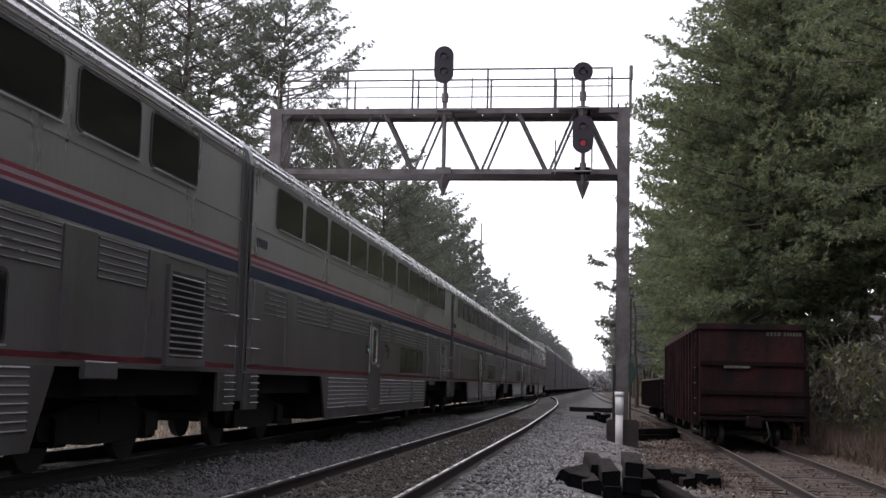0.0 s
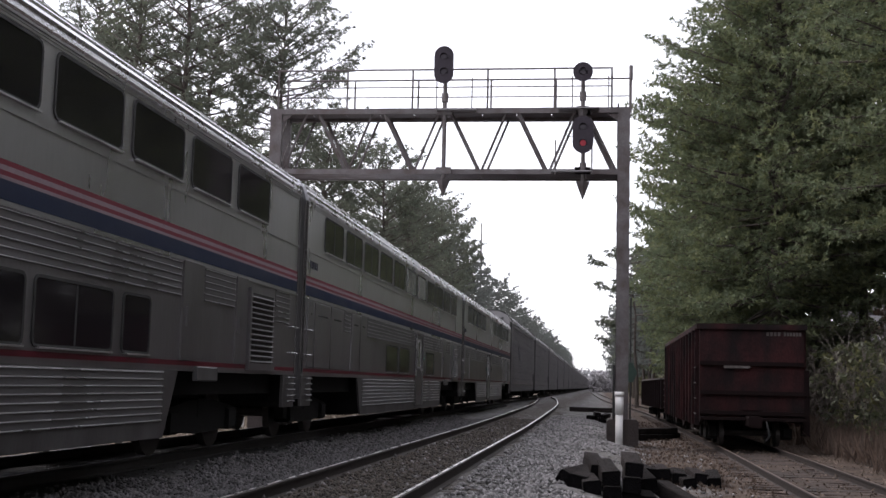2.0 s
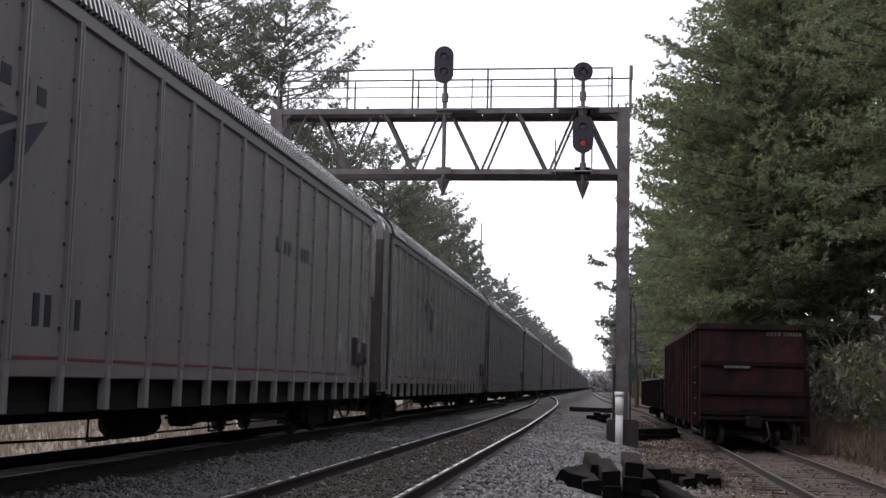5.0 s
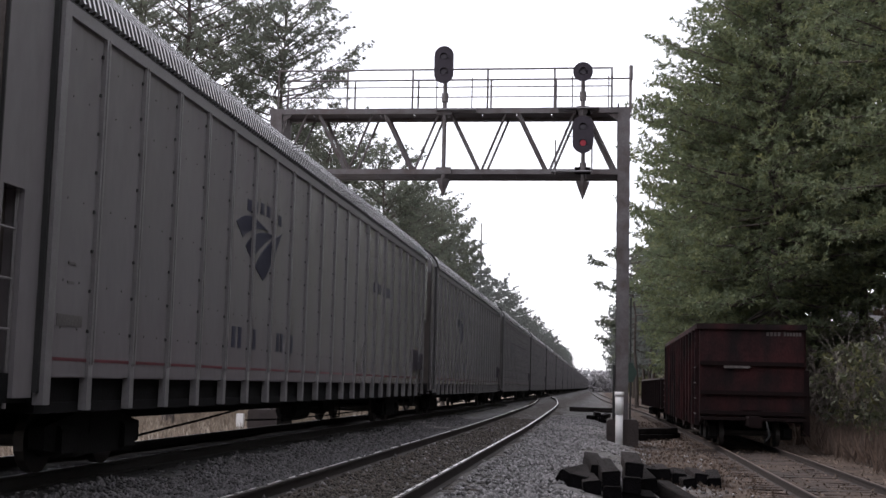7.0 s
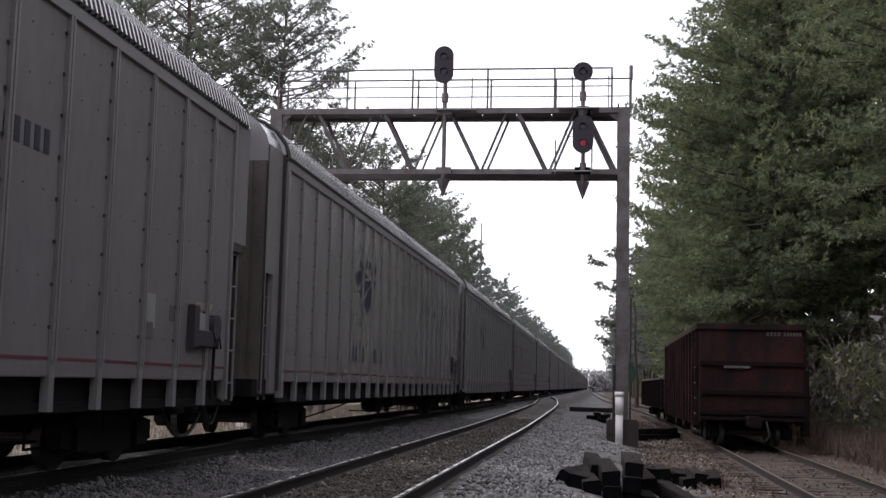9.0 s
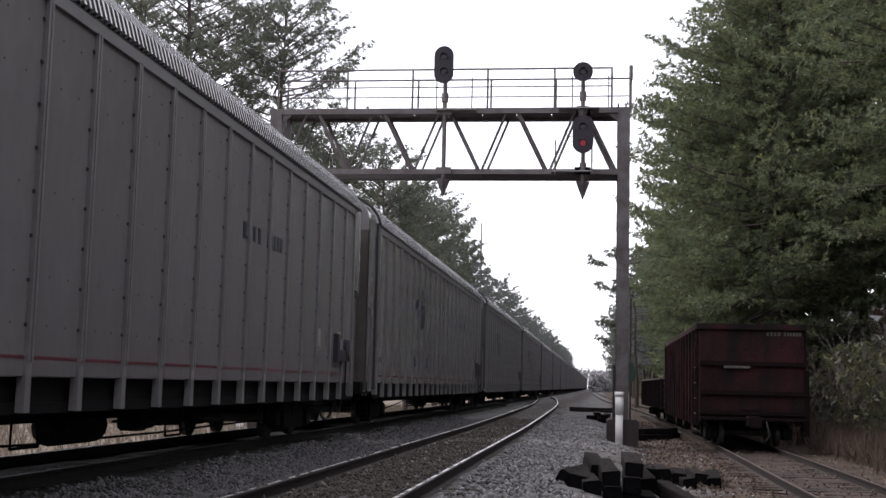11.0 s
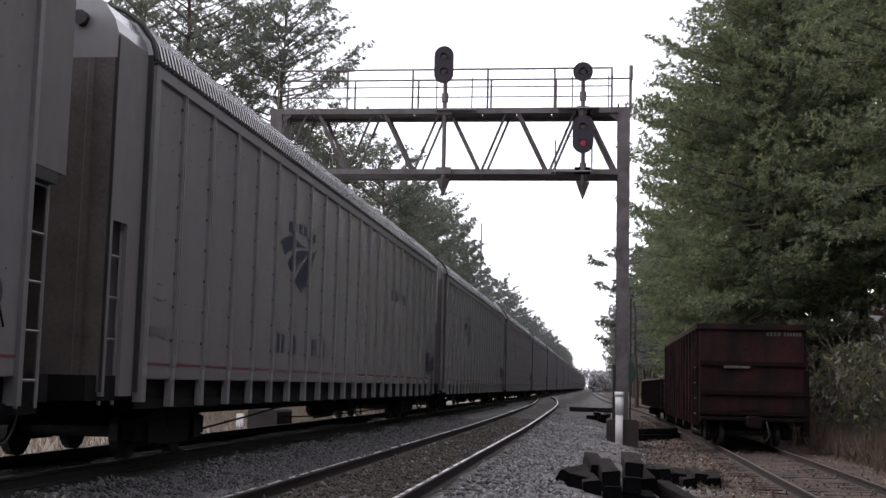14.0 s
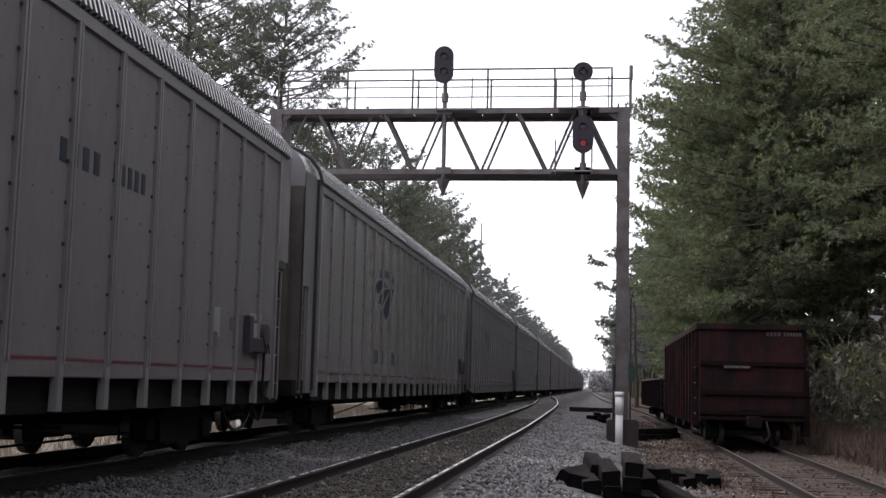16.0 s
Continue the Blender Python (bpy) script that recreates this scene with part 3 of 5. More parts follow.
    part("cable_riser", Shape().tube([(0.40, -0.15, -0.55), (0.40, -0.15, 1.72)], 0.04, 6).tube([(0.85, -0.16, 0.2), (0.86, -0.16, 3.6)], 0.025, 5).done("cable_riser", GASKET), g)
    part("cable", Shape().tube([(-0.75, -0.1, 8.7), (-1.05, -0.15, 8.35), (-0.95, -0.15, 8.18), (-0.7, -0.2, 8.22)], 0.014, 5).done("cable", GASKET), g)
    # small work platforms in front of the masts
    for x, z in ((-4.15, 8.97), (-0.62, 8.99), (-0.8, 7.16)):
        part("work_platform", Shape().box(x - 0.62, x + 0.55, -0.40, -0.10, z - 0.015, z + 0.015).done("work_platform", PLATFORM), g)
    for x in (-4.75, -3.72, -0.84, 0.19):
        part("guard_rail", Shape().tube([(x, -0.38, 8.95), (x, -0.38, 9.9)], 0.018, 5).done("guard_rail", GANTRY), g)
    part("guard_rail", Shape().tube([(-1.3, -0.38, 7.05), (-1.3, -0.38, 8.05)], 0.022, 5).done("guard_rail", GANTRY), g)
    part("guard_rail", Shape().tube([(-0.27, -0.38, 7.05), (-0.27, -0.38, 7.85)], 0.022, 5).done("guard_rail", GANTRY), g)


def disc(s, x, y, z, r, depth, mi=0, n=20):
    """A short cylinder facing -y."""
    v = [(x + r * math.cos(2 * math.pi * k / n), yy, z + r * math.sin(2 * math.pi * k / n)) for yy in (y, y + depth) for k in range(n)]
    f = [tuple(range(n)), tuple(range(2 * n - 1, n - 1, -1))] + [(k, n + k, n + (k + 1) % n, (k + 1) % n) for k in range(n)]
    return s.add(v, f, mi)


def build_signal(x, z0, z1, width, lamps, mast_top, tip, lit=None, label=""):
    """One colour-light signal: an oval or round target plate with hooded lamps, on its mast."""
    sig = thing("railway_signal", label, "signal", "signals on the gantry", at=(x, 33.42, 0))
    r = width / 2
    n = 14
    prof = [(r * math.cos(math.pi * k / n), z1 - r + r * math.sin(math.pi * k / n)) for k in range(n + 1)] + [(-r * math.cos(math.pi * k / n), z0 + r - r * math.sin(math.pi * k / n)) for k in range(n + 1)]
    part("target_plate", Shape().prism_y(prof, -0.02, 0.0).done("target_plate", SIGNAL_BLACK), sig, "black target plate")
    part("lamp_case", Shape().box(-r * 0.6, r * 0.6, 0.0, 0.3, z0 + 0.12, z1 - 0.12, bevel=0.05).done("lamp_case", SIGNAL_BLACK), sig)
    for k, z in enumerate(lamps):
        hood = Shape()
        m, rr = 12, 0.115
        for a in range(m):
            t0, t1 = math.pi * (-0.15 + 1.3 * a / m), math.pi * (-0.15 + 1.3 * (a + 1) / m)
            q = [(rr * math.cos(t) * g, yy, z + rr * math.sin(t) * g) for t in (t0, t1) for yy in (-0.09, -0.02) for g in (1.0, 0.93)]
            hood.add(q, [(0, 2, 6, 4), (1, 5, 7, 3), (0, 4, 5, 1)])
        part("hood", hood.done("hood", SIGNAL_BLACK), sig)
        on = lit == k
        part("lens", disc(Shape(), 0, -0.035, z, 0.085 if on else 0.075, 0.02).done("lens", RED_LAMP if on else DARK_LENS), sig, "lit red lens" if on else "dark unlit lens")
    part("mast", Shape().tube([(0, 0.42, tip + 0.45), (0, 0.42, mast_top)], 0.062, 10).tube([(0, 0.42, z0 - 0.45), (0, 0.42, z0 - 0.2)], 0.10, 10).box(-0.06, 0.06, 0.1, 0.42, z0 + 0.3, z0 + 0.42).done("mast", GANTRY), sig)
    for z in (8.84, 7.10):
        part("mast_bracket", Shape().box(-0.22, 0.22, 0.36, 0.52, z, z + 0.2).done("mast_bracket", GANTRY), sig)
    part("mast_foot", Shape().tube([(0, 0.42, tip), (0, 0.42, tip + 0.5)], [0.015, 0.22], 6).done("mast_foot", GANTRY), sig)


build_gantry()
build_signal(-4.53, 9.68, 10.78, 0.56, [10.46, 10.02], 9.85, 6.45, None, "tall oval black signal head on a grey steel mast")
build_signal(-0.54, 9.70, 10.26, 0.56, [9.98], 9.9, 8.55, None, "round black single-lamp signal head above the walkway")
build_signal(-0.52, 7.63, 8.71, 0.59, [8.38, 7.92], 7.9, 6.38, 1, "oval black signal head showing a red light")


# ---- rolling stock ----
def wheelset(parent_shape, y, r=0.42, mi=0):
    for x in (-0.75, 0.75):
        n = 20
        v = [(xx, y + rr * math.cos(2 * math.pi * k / n), rr * math.sin(2 * math.pi * k / n) + r) for xx, rr in ((x - 0.06, r * 0.98), (x + 0.06, r)) for k in range(n)]
        f = [tuple(range(n - 1, -1, -1)), tuple(range(n, 2 * n))] + [(k, (k + 1) % n, n + (k + 1) % n, n + k) for k in range(n)]
        parent_shape.add(v, f, mi)
    parent_shape.tube([(-0.75, y, r), (0.75, y, r)], 0.08, 8, mi)


def truck_meshes(base, r):
    frame_shape = Shape()
    for x in (-1.0, 1.0):
        frame_shape.prism_x([(-base / 2 - 0.45, r - 0.08), (-base / 2 - 0.45, r + 0.16), (-0.55, r + 0.3), (0.55, r + 0.3), (base / 2 + 0.45, r + 0.16), (base / 2 + 0.45, r - 0.08), (0.5, r - 0.18), (-0.5, r - 0.18)], x - 0.09, x + 0.09)
        for y in (-base / 2, base / 2):
            frame_shape.box(x - 0.16, x + 0.16, y - 0.17, y + 0.17, r - 0.17, r + 0.17, bevel=0.04)
        for y in (-0.3, 0, 0.3):
            frame_shape.tube([(x, y, r - 0.12), (x, y, r + 0.25)], 0.09, 8)
    frame_shape.box(-1.1, 1.1, -0.2, 0.2, r + 0.05, r + 0.33)
    wheels = []
    for y in (-base / 2, base / 2):
        s = Shape()
        wheelset(s, y, r)
        wheels.append(s.done("wheelset", WHEEL))
    return frame_shape.done("truck", UNDER), wheels


SL_TRUCK, SL_WHEELS = truck_meshes(2.6, 0.46)
RACK_TRUCK, RACK_WHEELS = truck_meshes(1.75, 0.36)


def add_truck(car, y, truck, wheels):
    t = part("truck", truck, car, "sooty steel truck frame")
    t.location = (0, y, 0)
    for w in wheels:
        part("wheelset", w, t)


SL_FRONT, SL_REAR, SL_HALF = 0.48, 25.86, 1.60


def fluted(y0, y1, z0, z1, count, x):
    """A panel of horizontal flutes, sky highlights painted on edges over a dark ground."""
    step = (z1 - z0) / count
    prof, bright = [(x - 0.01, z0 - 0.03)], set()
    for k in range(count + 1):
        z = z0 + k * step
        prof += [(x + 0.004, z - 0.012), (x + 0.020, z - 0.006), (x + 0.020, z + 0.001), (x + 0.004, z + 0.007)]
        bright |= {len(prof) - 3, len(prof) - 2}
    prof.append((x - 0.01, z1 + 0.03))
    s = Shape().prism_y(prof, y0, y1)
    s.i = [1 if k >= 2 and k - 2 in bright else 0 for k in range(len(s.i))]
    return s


def slanted_skirt(ya, yb, front_slant, rear_slant):
    """The low skirt between the trucks, leaning at the truck openings."""
    z0, z1 = 0.34, 1.17
    out = []
    for a, b in ((-SL_HALF, -SL_HALF + 0.04), (SL_HALF - 0.04, SL_HALF)):
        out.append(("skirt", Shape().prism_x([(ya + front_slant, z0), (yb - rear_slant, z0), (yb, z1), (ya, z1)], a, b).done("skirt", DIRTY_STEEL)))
    core = Shape().prism_x([(ya + 0.5, z0 + 0.02), (yb - 0.5, z0 + 0.02), (yb - 0.25, z1), (ya + 0.25, z1)], -SL_HALF + 0.04, SL_HALF - 0.04)
    return out + [("equipment_box", core.done("equipment_box", UNDER))]


def sl_roof_mesh():
    prof = []
    arc = [(1.60, 4.38), (1.585, 4.50), (1.53, 4.62), (1.42, 4.74), (1.22, 4.85), (0.9, 4.92), (0.5, 4.955), (0, 4.965)]
    dense = []
    for (xa, za), (xb, zb) in zip(arc, arc[1:]):
        n = max(2, int(math.hypot(xb - xa, zb - za) / 0.04))
        dense += [(xa + (xb - xa) * k / n, za + (zb - za) * k / n) for k in range(n)]
    dense.append(arc[-1])
    for k, (x, z) in enumerate(dense):
        d = (-0.010, 0.022, 0.022)[k % 3]
        prof.append((x + d * min(1, x / 1.6), z + d * (1 - x / 1.8)))
    full = prof + [(-x, z) for x, z in prof[-2::-1]]
    return Shape().prism_y(full, SL_FRONT, SL_REAR).done("roof", ROOF_STEEL)


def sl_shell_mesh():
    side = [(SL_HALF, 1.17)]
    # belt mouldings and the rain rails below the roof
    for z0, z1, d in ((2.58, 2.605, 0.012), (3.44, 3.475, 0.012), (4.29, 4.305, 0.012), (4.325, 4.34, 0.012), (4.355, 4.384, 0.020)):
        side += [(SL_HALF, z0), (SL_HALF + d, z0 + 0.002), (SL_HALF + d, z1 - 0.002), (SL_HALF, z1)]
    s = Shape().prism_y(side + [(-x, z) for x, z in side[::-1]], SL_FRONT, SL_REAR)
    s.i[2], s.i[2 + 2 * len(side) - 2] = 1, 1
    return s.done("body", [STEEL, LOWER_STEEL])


SL_ROOF, SL_SHELL = sl_roof_mesh(), sl_shell_mesh()
WINDOW_STARTS = [1.92, 3.93, 5.93, 7.94, 9.94, 11.95, 14.05, 16.05, 18.05, 20.08, 22.12]


def window_meshes(width, height, r, split, blind=False):
    x = SL_HALF
    fr = Shape().rounded(x - 0.02, x + 0.015, 0, width, 0, height, r, 0, 0.032)
    pane = Shape().rounded(x - 0.02, x + 0.008, 0.03, width - 0.03, 0.03, height - 0.03, r - 0.02)
    if split:
        pane.box(x, x + 0.013, width / 2 - 0.02, width / 2 + 0.02, 0.04, height - 0.04, 1)
    sill = Shape().box(x, x + 0.04, 0.12, width - 0.02, -0.012, 0.006)
    return fr.done("window_frame", GASKET), pane.done("pane", [BLIND if blind else GLASS, GASKET]), sill.done("window_sill", FLUTE)


WINDOW_KINDS = {
    "upper": window_meshes(1.72, 0.70, 0.11, False),
    "split": window_meshes(1.72, 0.70, 0.11, True),
    "blind": window_meshes(1.72, 0.70, 0.11, True, True),
    "wide": window_meshes(1.90, 0.70, 0.09, True),
    "square": window_meshes(1.70, 0.70, 0.09, False),
    "narrow": window_meshes(0.85, 0.70, 0.09, False),
}


def add_window(car, kind, y, z):
    fr, pane, sill = WINDOW_KINDS[kind]
    w = part("window", fr, car)
    w.location = (0, y, z)
    part("pane", pane, w, "closed pale blind behind glass" if kind == "blind" else "dark tinted glass")
    part("window_sill", sill, w)


def two_level_car(label, upper, lower, blinds=(), door=10.33, panels=(), front_doors=False):
    """A two-level passenger car, its leading end at y = 0, running gear on z = 0."""
    car = thing("passenger_car", label, "train car", "passenger cars of the train")
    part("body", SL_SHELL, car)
    part("roof", SL_ROOF, car, "bright fluted steel roof")
    skirt_a, skirt_b = 5.55, 19.95
    for name, me in slanted_skirt(skirt_a, skirt_b, 0.45, 0.45):
        part(name, me, car)
    for ya, yb in ((SL_FRONT, SL_FRONT + 0.72), (SL_REAR - 0.75, SL_REAR)):
        part("end_skirt", Shape().box(SL_HALF - 0.05, SL_HALF, ya, yb, 0.62, 1.17).box(-SL_HALF, -SL_HALF + 0.05, ya, yb, 0.62, 1.17).box(-SL_HALF + 0.05, SL_HALF - 0.05, ya + 0.1, yb - 0.1, 0.62, 1.17, 1).done("end_skirt", [DIRTY_STEEL, UNDER]), car)
        s = Shape()
        for k in range(5):
            s.tube([(SL_HALF + 0.05, ya + 0.12, 0.72 + 0.1 * k), (SL_HALF + 0.05, yb - 0.12, 0.72 + 0.1 * k)], 0.014, 5)
        part("step_ladder", s.done("step_ladder", DIRTY_STEEL), car)
    part("underframe", Shape().box(-1.35, 1.35, SL_FRONT + 0.2, SL_REAR - 0.2, 0.85, 1.17).box(-1.2, 1.2, 6.2, 19.3, 0.32, 0.5).done("underframe", UNDER), car)
    for y in (2.95, 22.45):
        add_truck(car, y, SL_TRUCK, SL_WHEELS)
    for ya in (SL_FRONT - 0.26, SL_REAR):
        part("diaphragm", Shape().prism_y([(-1.53, 0.75), (1.57, 0.75), (1.57, 4.38), (1.50, 4.62), (1.30, 4.78), (1.0, 4.87), (0.5, 4.92), (-0.5, 4.92), (-1.0, 4.87), (-1.30, 4.78), (-1.47, 4.62), (-1.53, 4.38)], ya, ya + 0.26).done("diaphragm", CURTAIN), car, "dark grey rubberised end diaphragm")
    for ya in (SL_FRONT, SL_REAR - 0.05):
        part("end_band", Shape().box(SL_HALF - 0.02, SL_HALF + 0.012, ya, ya + 0.05, 1.2, 4.37).done("end_band", DIAPHRAGM), car)
    # corner sheets beside the end door
    for ya in (SL_FRONT - 0.10, SL_REAR):
        part("end_sheet", Shape().box(1.535, SL_HALF - 0.02, ya, ya + 0.10, 1.2, 4.3).done("end_sheet", DIAPHRAGM), car)
    # stripes
    for name, z0, z1, m in (("red_stripe", 2.955, 3.005, RED), ("white_stripe", 2.905, 2.955, WHITE), ("red_stripe", 2.86, 2.905, RED), ("white_stripe", 2.825, 2.86, WHITE), ("blue_stripe", 2.64, 2.825, BLUE), ("red_stripe", 1.24, 1.30, LOWER_RED)):
        s = Shape()
        for a, b in ((SL_HALF, SL_HALF + 0.004), (-SL_HALF - 0.004, -SL_HALF)):
            s.box(a, b, SL_FRONT + 0.05, SL_REAR - 0.05, z0, z1)
        part(name, s.done(name, m), car)
    # fluted bands
    bands = [(a, b) for a, b in panels]
    for a, b in bands:
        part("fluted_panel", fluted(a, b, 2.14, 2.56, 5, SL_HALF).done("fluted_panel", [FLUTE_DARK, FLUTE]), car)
    for a, b in ((skirt_a + 0.55, door - 0.08), (door + 1.36, skirt_b - 0.55)):
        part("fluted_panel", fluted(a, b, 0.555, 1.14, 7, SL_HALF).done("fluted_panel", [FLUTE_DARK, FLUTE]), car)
    # the side door
    s = Shape().rounded(SL_HALF - 0.02, SL_HALF + 0.012, door, door + 1.26, 0.45, 2.48, 0.1)
    d = part("side_door", s.done("side_door", LOWER_STEEL), car, "steel vestibule door")
    part("door_frame", Shape().rounded(SL_HALF - 0.02, SL_HALF + 0.05, door - 0.05, door + 1.31, 0.40, 2.53, 0.12, 0, 0.05).done("door_frame", DIAPHRAGM), d)
    part("door_window", Shape().rounded(SL_HALF, SL_HALF + 0.02, door + 0.36, door + 0.88, 1.55, 2.33, 0.1).done("door_window", GLASS), d, "dark door glass")
    part("door_window_frame", Shape().rounded(SL_HALF, SL_HALF + 0.032, door + 0.31, door + 0.93, 1.50, 2.38, 0.13, 0, 0.06).done("door_window_frame", FLUTE), d)
    part("door_handle", Shape().box(SL_HALF, SL_HALF + 0.06, door + 1.02, door + 1.1, 1.45, 1.5).tube([(SL_HALF + 0.06, door - 0.18, 1.3), (SL_HALF + 0.06, door - 0.18, 2.4)], 0.018, 6).done("door_handle", FLUTE), d)
    side = door + 1.52 if front_doors else door - 0.25
    lamp = part("door_light", Shape().box(SL_HALF, SL_HALF + 0.03, side - 0.09, side + 0.06, 1.74, 1.92, bevel=0.01).done("door_light", GASKET), car, "small dark lamp housing")
    part("lens", Shape().box(SL_HALF + 0.03, SL_HALF + 0.04, side, side + 0.045, 1.79, 1.85).done("lens", GREEN_LAMP), lamp, "small green door light")
    # equipment: grille, cover panels, grab irons
    g = Shape().box(SL_HALF, SL_HALF + 0.012, 22.95, 24.30, 1.33, 2.42, 1)
    for k in range(13):
        z = 1.36 + k * 0.083
        g.prism_y([(SL_HALF + 0.01, z), (SL_HALF + 0.05, z - 0.02), (SL_HALF + 0.055, z - 0.008), (SL_HALF + 0.012, z + 0.018)], 22.98, 24.27, 0)
    g.box(SL_HALF, SL_HALF + 0.06, 22.86, 22.95, 1.22, 2.48, 2).box(SL_HALF, SL_HALF + 0.05, 22.95, 24.35, 1.22, 1.33, 2)
    part("grille", g.done("grille", [FLUTE_DARK, GASKET, LOWER_STEEL]), car, "dark louvred equipment grille")
    for a, b in ((19.95, 20.75), (22.25, 22.8)):
        part("cover_panel", Shape().box(SL_HALF, SL_HALF + 0.025, a, b, 1.31, 2.6, bevel=0.006).box(SL_HALF, SL_HALF + 0.05, a + 0.12, a + 0.16, 1.75, 2.0).done("cover_panel", LOWER_STEEL), car)
    part("hatch_box", Shape().box(SL_HALF - 0.02, SL_HALF + 0.05, 20.55, 21.4, 1.04, 1.235, bevel=0.015).done("hatch_box", DIRTY_STEEL), car)
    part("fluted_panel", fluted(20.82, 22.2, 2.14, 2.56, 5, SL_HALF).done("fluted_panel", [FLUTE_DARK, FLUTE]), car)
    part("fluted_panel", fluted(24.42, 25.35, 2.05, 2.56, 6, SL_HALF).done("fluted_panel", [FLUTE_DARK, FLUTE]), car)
    for y in (SL_FRONT + 0.25, SL_REAR - 0.30):
        for z in (1.55, 2.0):
            part("grab_iron", Shape().tube([(SL_HALF, y - 0.22, z), (SL_HALF + 0.06, y - 0.22, z), (SL_HALF + 0.06, y + 0.22, z), (SL_HALF, y + 0.22, z)], 0.014, 5).done("grab_iron", LOWER_STEEL), car)
    if front_doors:
        for a, b in ((0.75, 1.2), (1.3, 2.6), (2.68, 3.85), (4.7, 5.6), (5.66, 6.4)):
            part("locker_door", Shape().box(SL_HALF, SL_HALF + 0.022, a, b, 1.32, 2.55, bevel=0.006).box(SL_HALF, SL_HALF + 0.03, a + 0.25, b - 0.25, 2.3, 2.33, 1).done("locker_door", [LOWER_STEEL, GASKET]), car)
        part("fluted_panel", fluted(3.95, 4.62, 2.14, 2.56, 5, SL_HALF).done("fluted_panel", [FLUTE_DARK, FLUTE]), car)
    else:
        for a, b in ((0.75, 1.3), (2.75, 3.4)):
            part("cover_panel", Shape().box(SL_HALF, SL_HALF + 0.025, a, b, 1.31, 2.6, bevel=0.006).done("cover_panel", LOWER_STEEL), car)
        part("fluted_panel", fluted(1.38, 2.68, 2.14, 2.56, 5, SL_HALF).done("fluted_panel", [FLUTE_DARK, FLUTE]), car)
    for k in upper:
        add_window(car, "blind" if k in blinds else ("split" if blinds else "upper"), WINDOW_STARTS[k], 3.58)
    for kind, y in lower:
        add_window(car, kind, y, 1.34)
    # a plain round emblem and a row of dark number bars
    for ya, za, zb, w0 in ((0.0, 0.16, 0.10, 0.10), (0.14, 0.02, 0.08, 0.09), (0.34, -0.12, 0.06, 0.08)):
        y0, y1 = door + 2.1 + ya, door + 2.85
        top = [(y0 + (y1 - y0) * k / 4, 1.78 + za + (zb - za) * k / 4 + 0.05 * math.sin(math.pi * k / 4) + w0 * (1 - k / 4.4)) for k in range(5)]
        low = [(y0 + 0.06 + (y1 - y0 - 0.06) * k / 4, 1.78 + za + (zb - za) * k / 4 + 0.05 * math.sin(math.pi * k / 4)) for k in range(5)]
        part("emblem_blade", Shape().prism_x(low + top[::-1], SL_HALF, SL_HALF + 0.006).done("emblem_blade", EMBLEM_GREY), car, "small dark emblem blade")
    for k in range(5):
        part("number_bar", Shape().box(SL_HALF, SL_HALF + 0.004, 0.82 + 0.13 * k, 0.91 + 0.13 * k, 3.16, 3.30).done("number_bar", LOGO), car)
    # the far side's windows, plain
    s = Shape()
    for k in upper:
        s.rounded(-SL_HALF - 0.01, -SL_HALF + 0.02, WINDOW_STARTS[k], WINDOW_STARTS[k] + 1.72, 3.58, 4.28, 0.1)
    part("far_side_windows", s.done("far_side_windows", GLASS), car)
    return car


# ---- auto-carrying freight cars ----
RACK_HALF, RACK_BODY, RIB_STEP = 1.49, 26.10, 1.1745


def rack_roof_mesh():
    arc = [(RACK_HALF + 0.015, 4.93), (1.445, 5.15), (1.22, 5.43), (0.80, 5.63), (0.0, 5.72)]
    arc = arc + [(-x, z) for x, z in arc[-2::-1]]
    pitch, v, f, mi = 0.135, [], [], []
    waves = int(RACK_BODY / pitch)
    n = len(arc)
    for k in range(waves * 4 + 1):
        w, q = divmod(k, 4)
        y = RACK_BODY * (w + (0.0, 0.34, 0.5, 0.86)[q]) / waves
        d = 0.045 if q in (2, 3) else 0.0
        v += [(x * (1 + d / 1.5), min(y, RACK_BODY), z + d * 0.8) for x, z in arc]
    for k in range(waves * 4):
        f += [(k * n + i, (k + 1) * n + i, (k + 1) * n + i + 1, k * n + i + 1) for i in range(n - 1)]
        # troughs and slopes facing the camera coloured dark: grime plus painted shade
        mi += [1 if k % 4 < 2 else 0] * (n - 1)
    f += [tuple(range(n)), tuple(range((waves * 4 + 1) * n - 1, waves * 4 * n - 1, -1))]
    return mesh("roof", v, f, [RACK_ROOF, ROOF_GRIME_SHADE], mi + [0, 0])


def rack_panel_mesh(width):
    x = RACK_HALF
    s = Shape().box(x - 0.05, x, 0, width, 1.06, 4.765, 0)
    # rows of blind fasteners
    for z in (1.56, 2.05, 2.9, 3.97, 4.47):
        for k in range(2):
            y, d = width * (0.32 + 0.36 * k), 0.016
            s.add([(x, y - d, z), (x, y, z - d), (x, y + d, z), (x, y, z + d), (x + 0.012, y, z)], [(0, 1, 4), (1, 2, 4), (2, 3, 4), (3, 0, 4)], 1)
    return s.done("side_panel", [RACK, DIAPHRAGM])


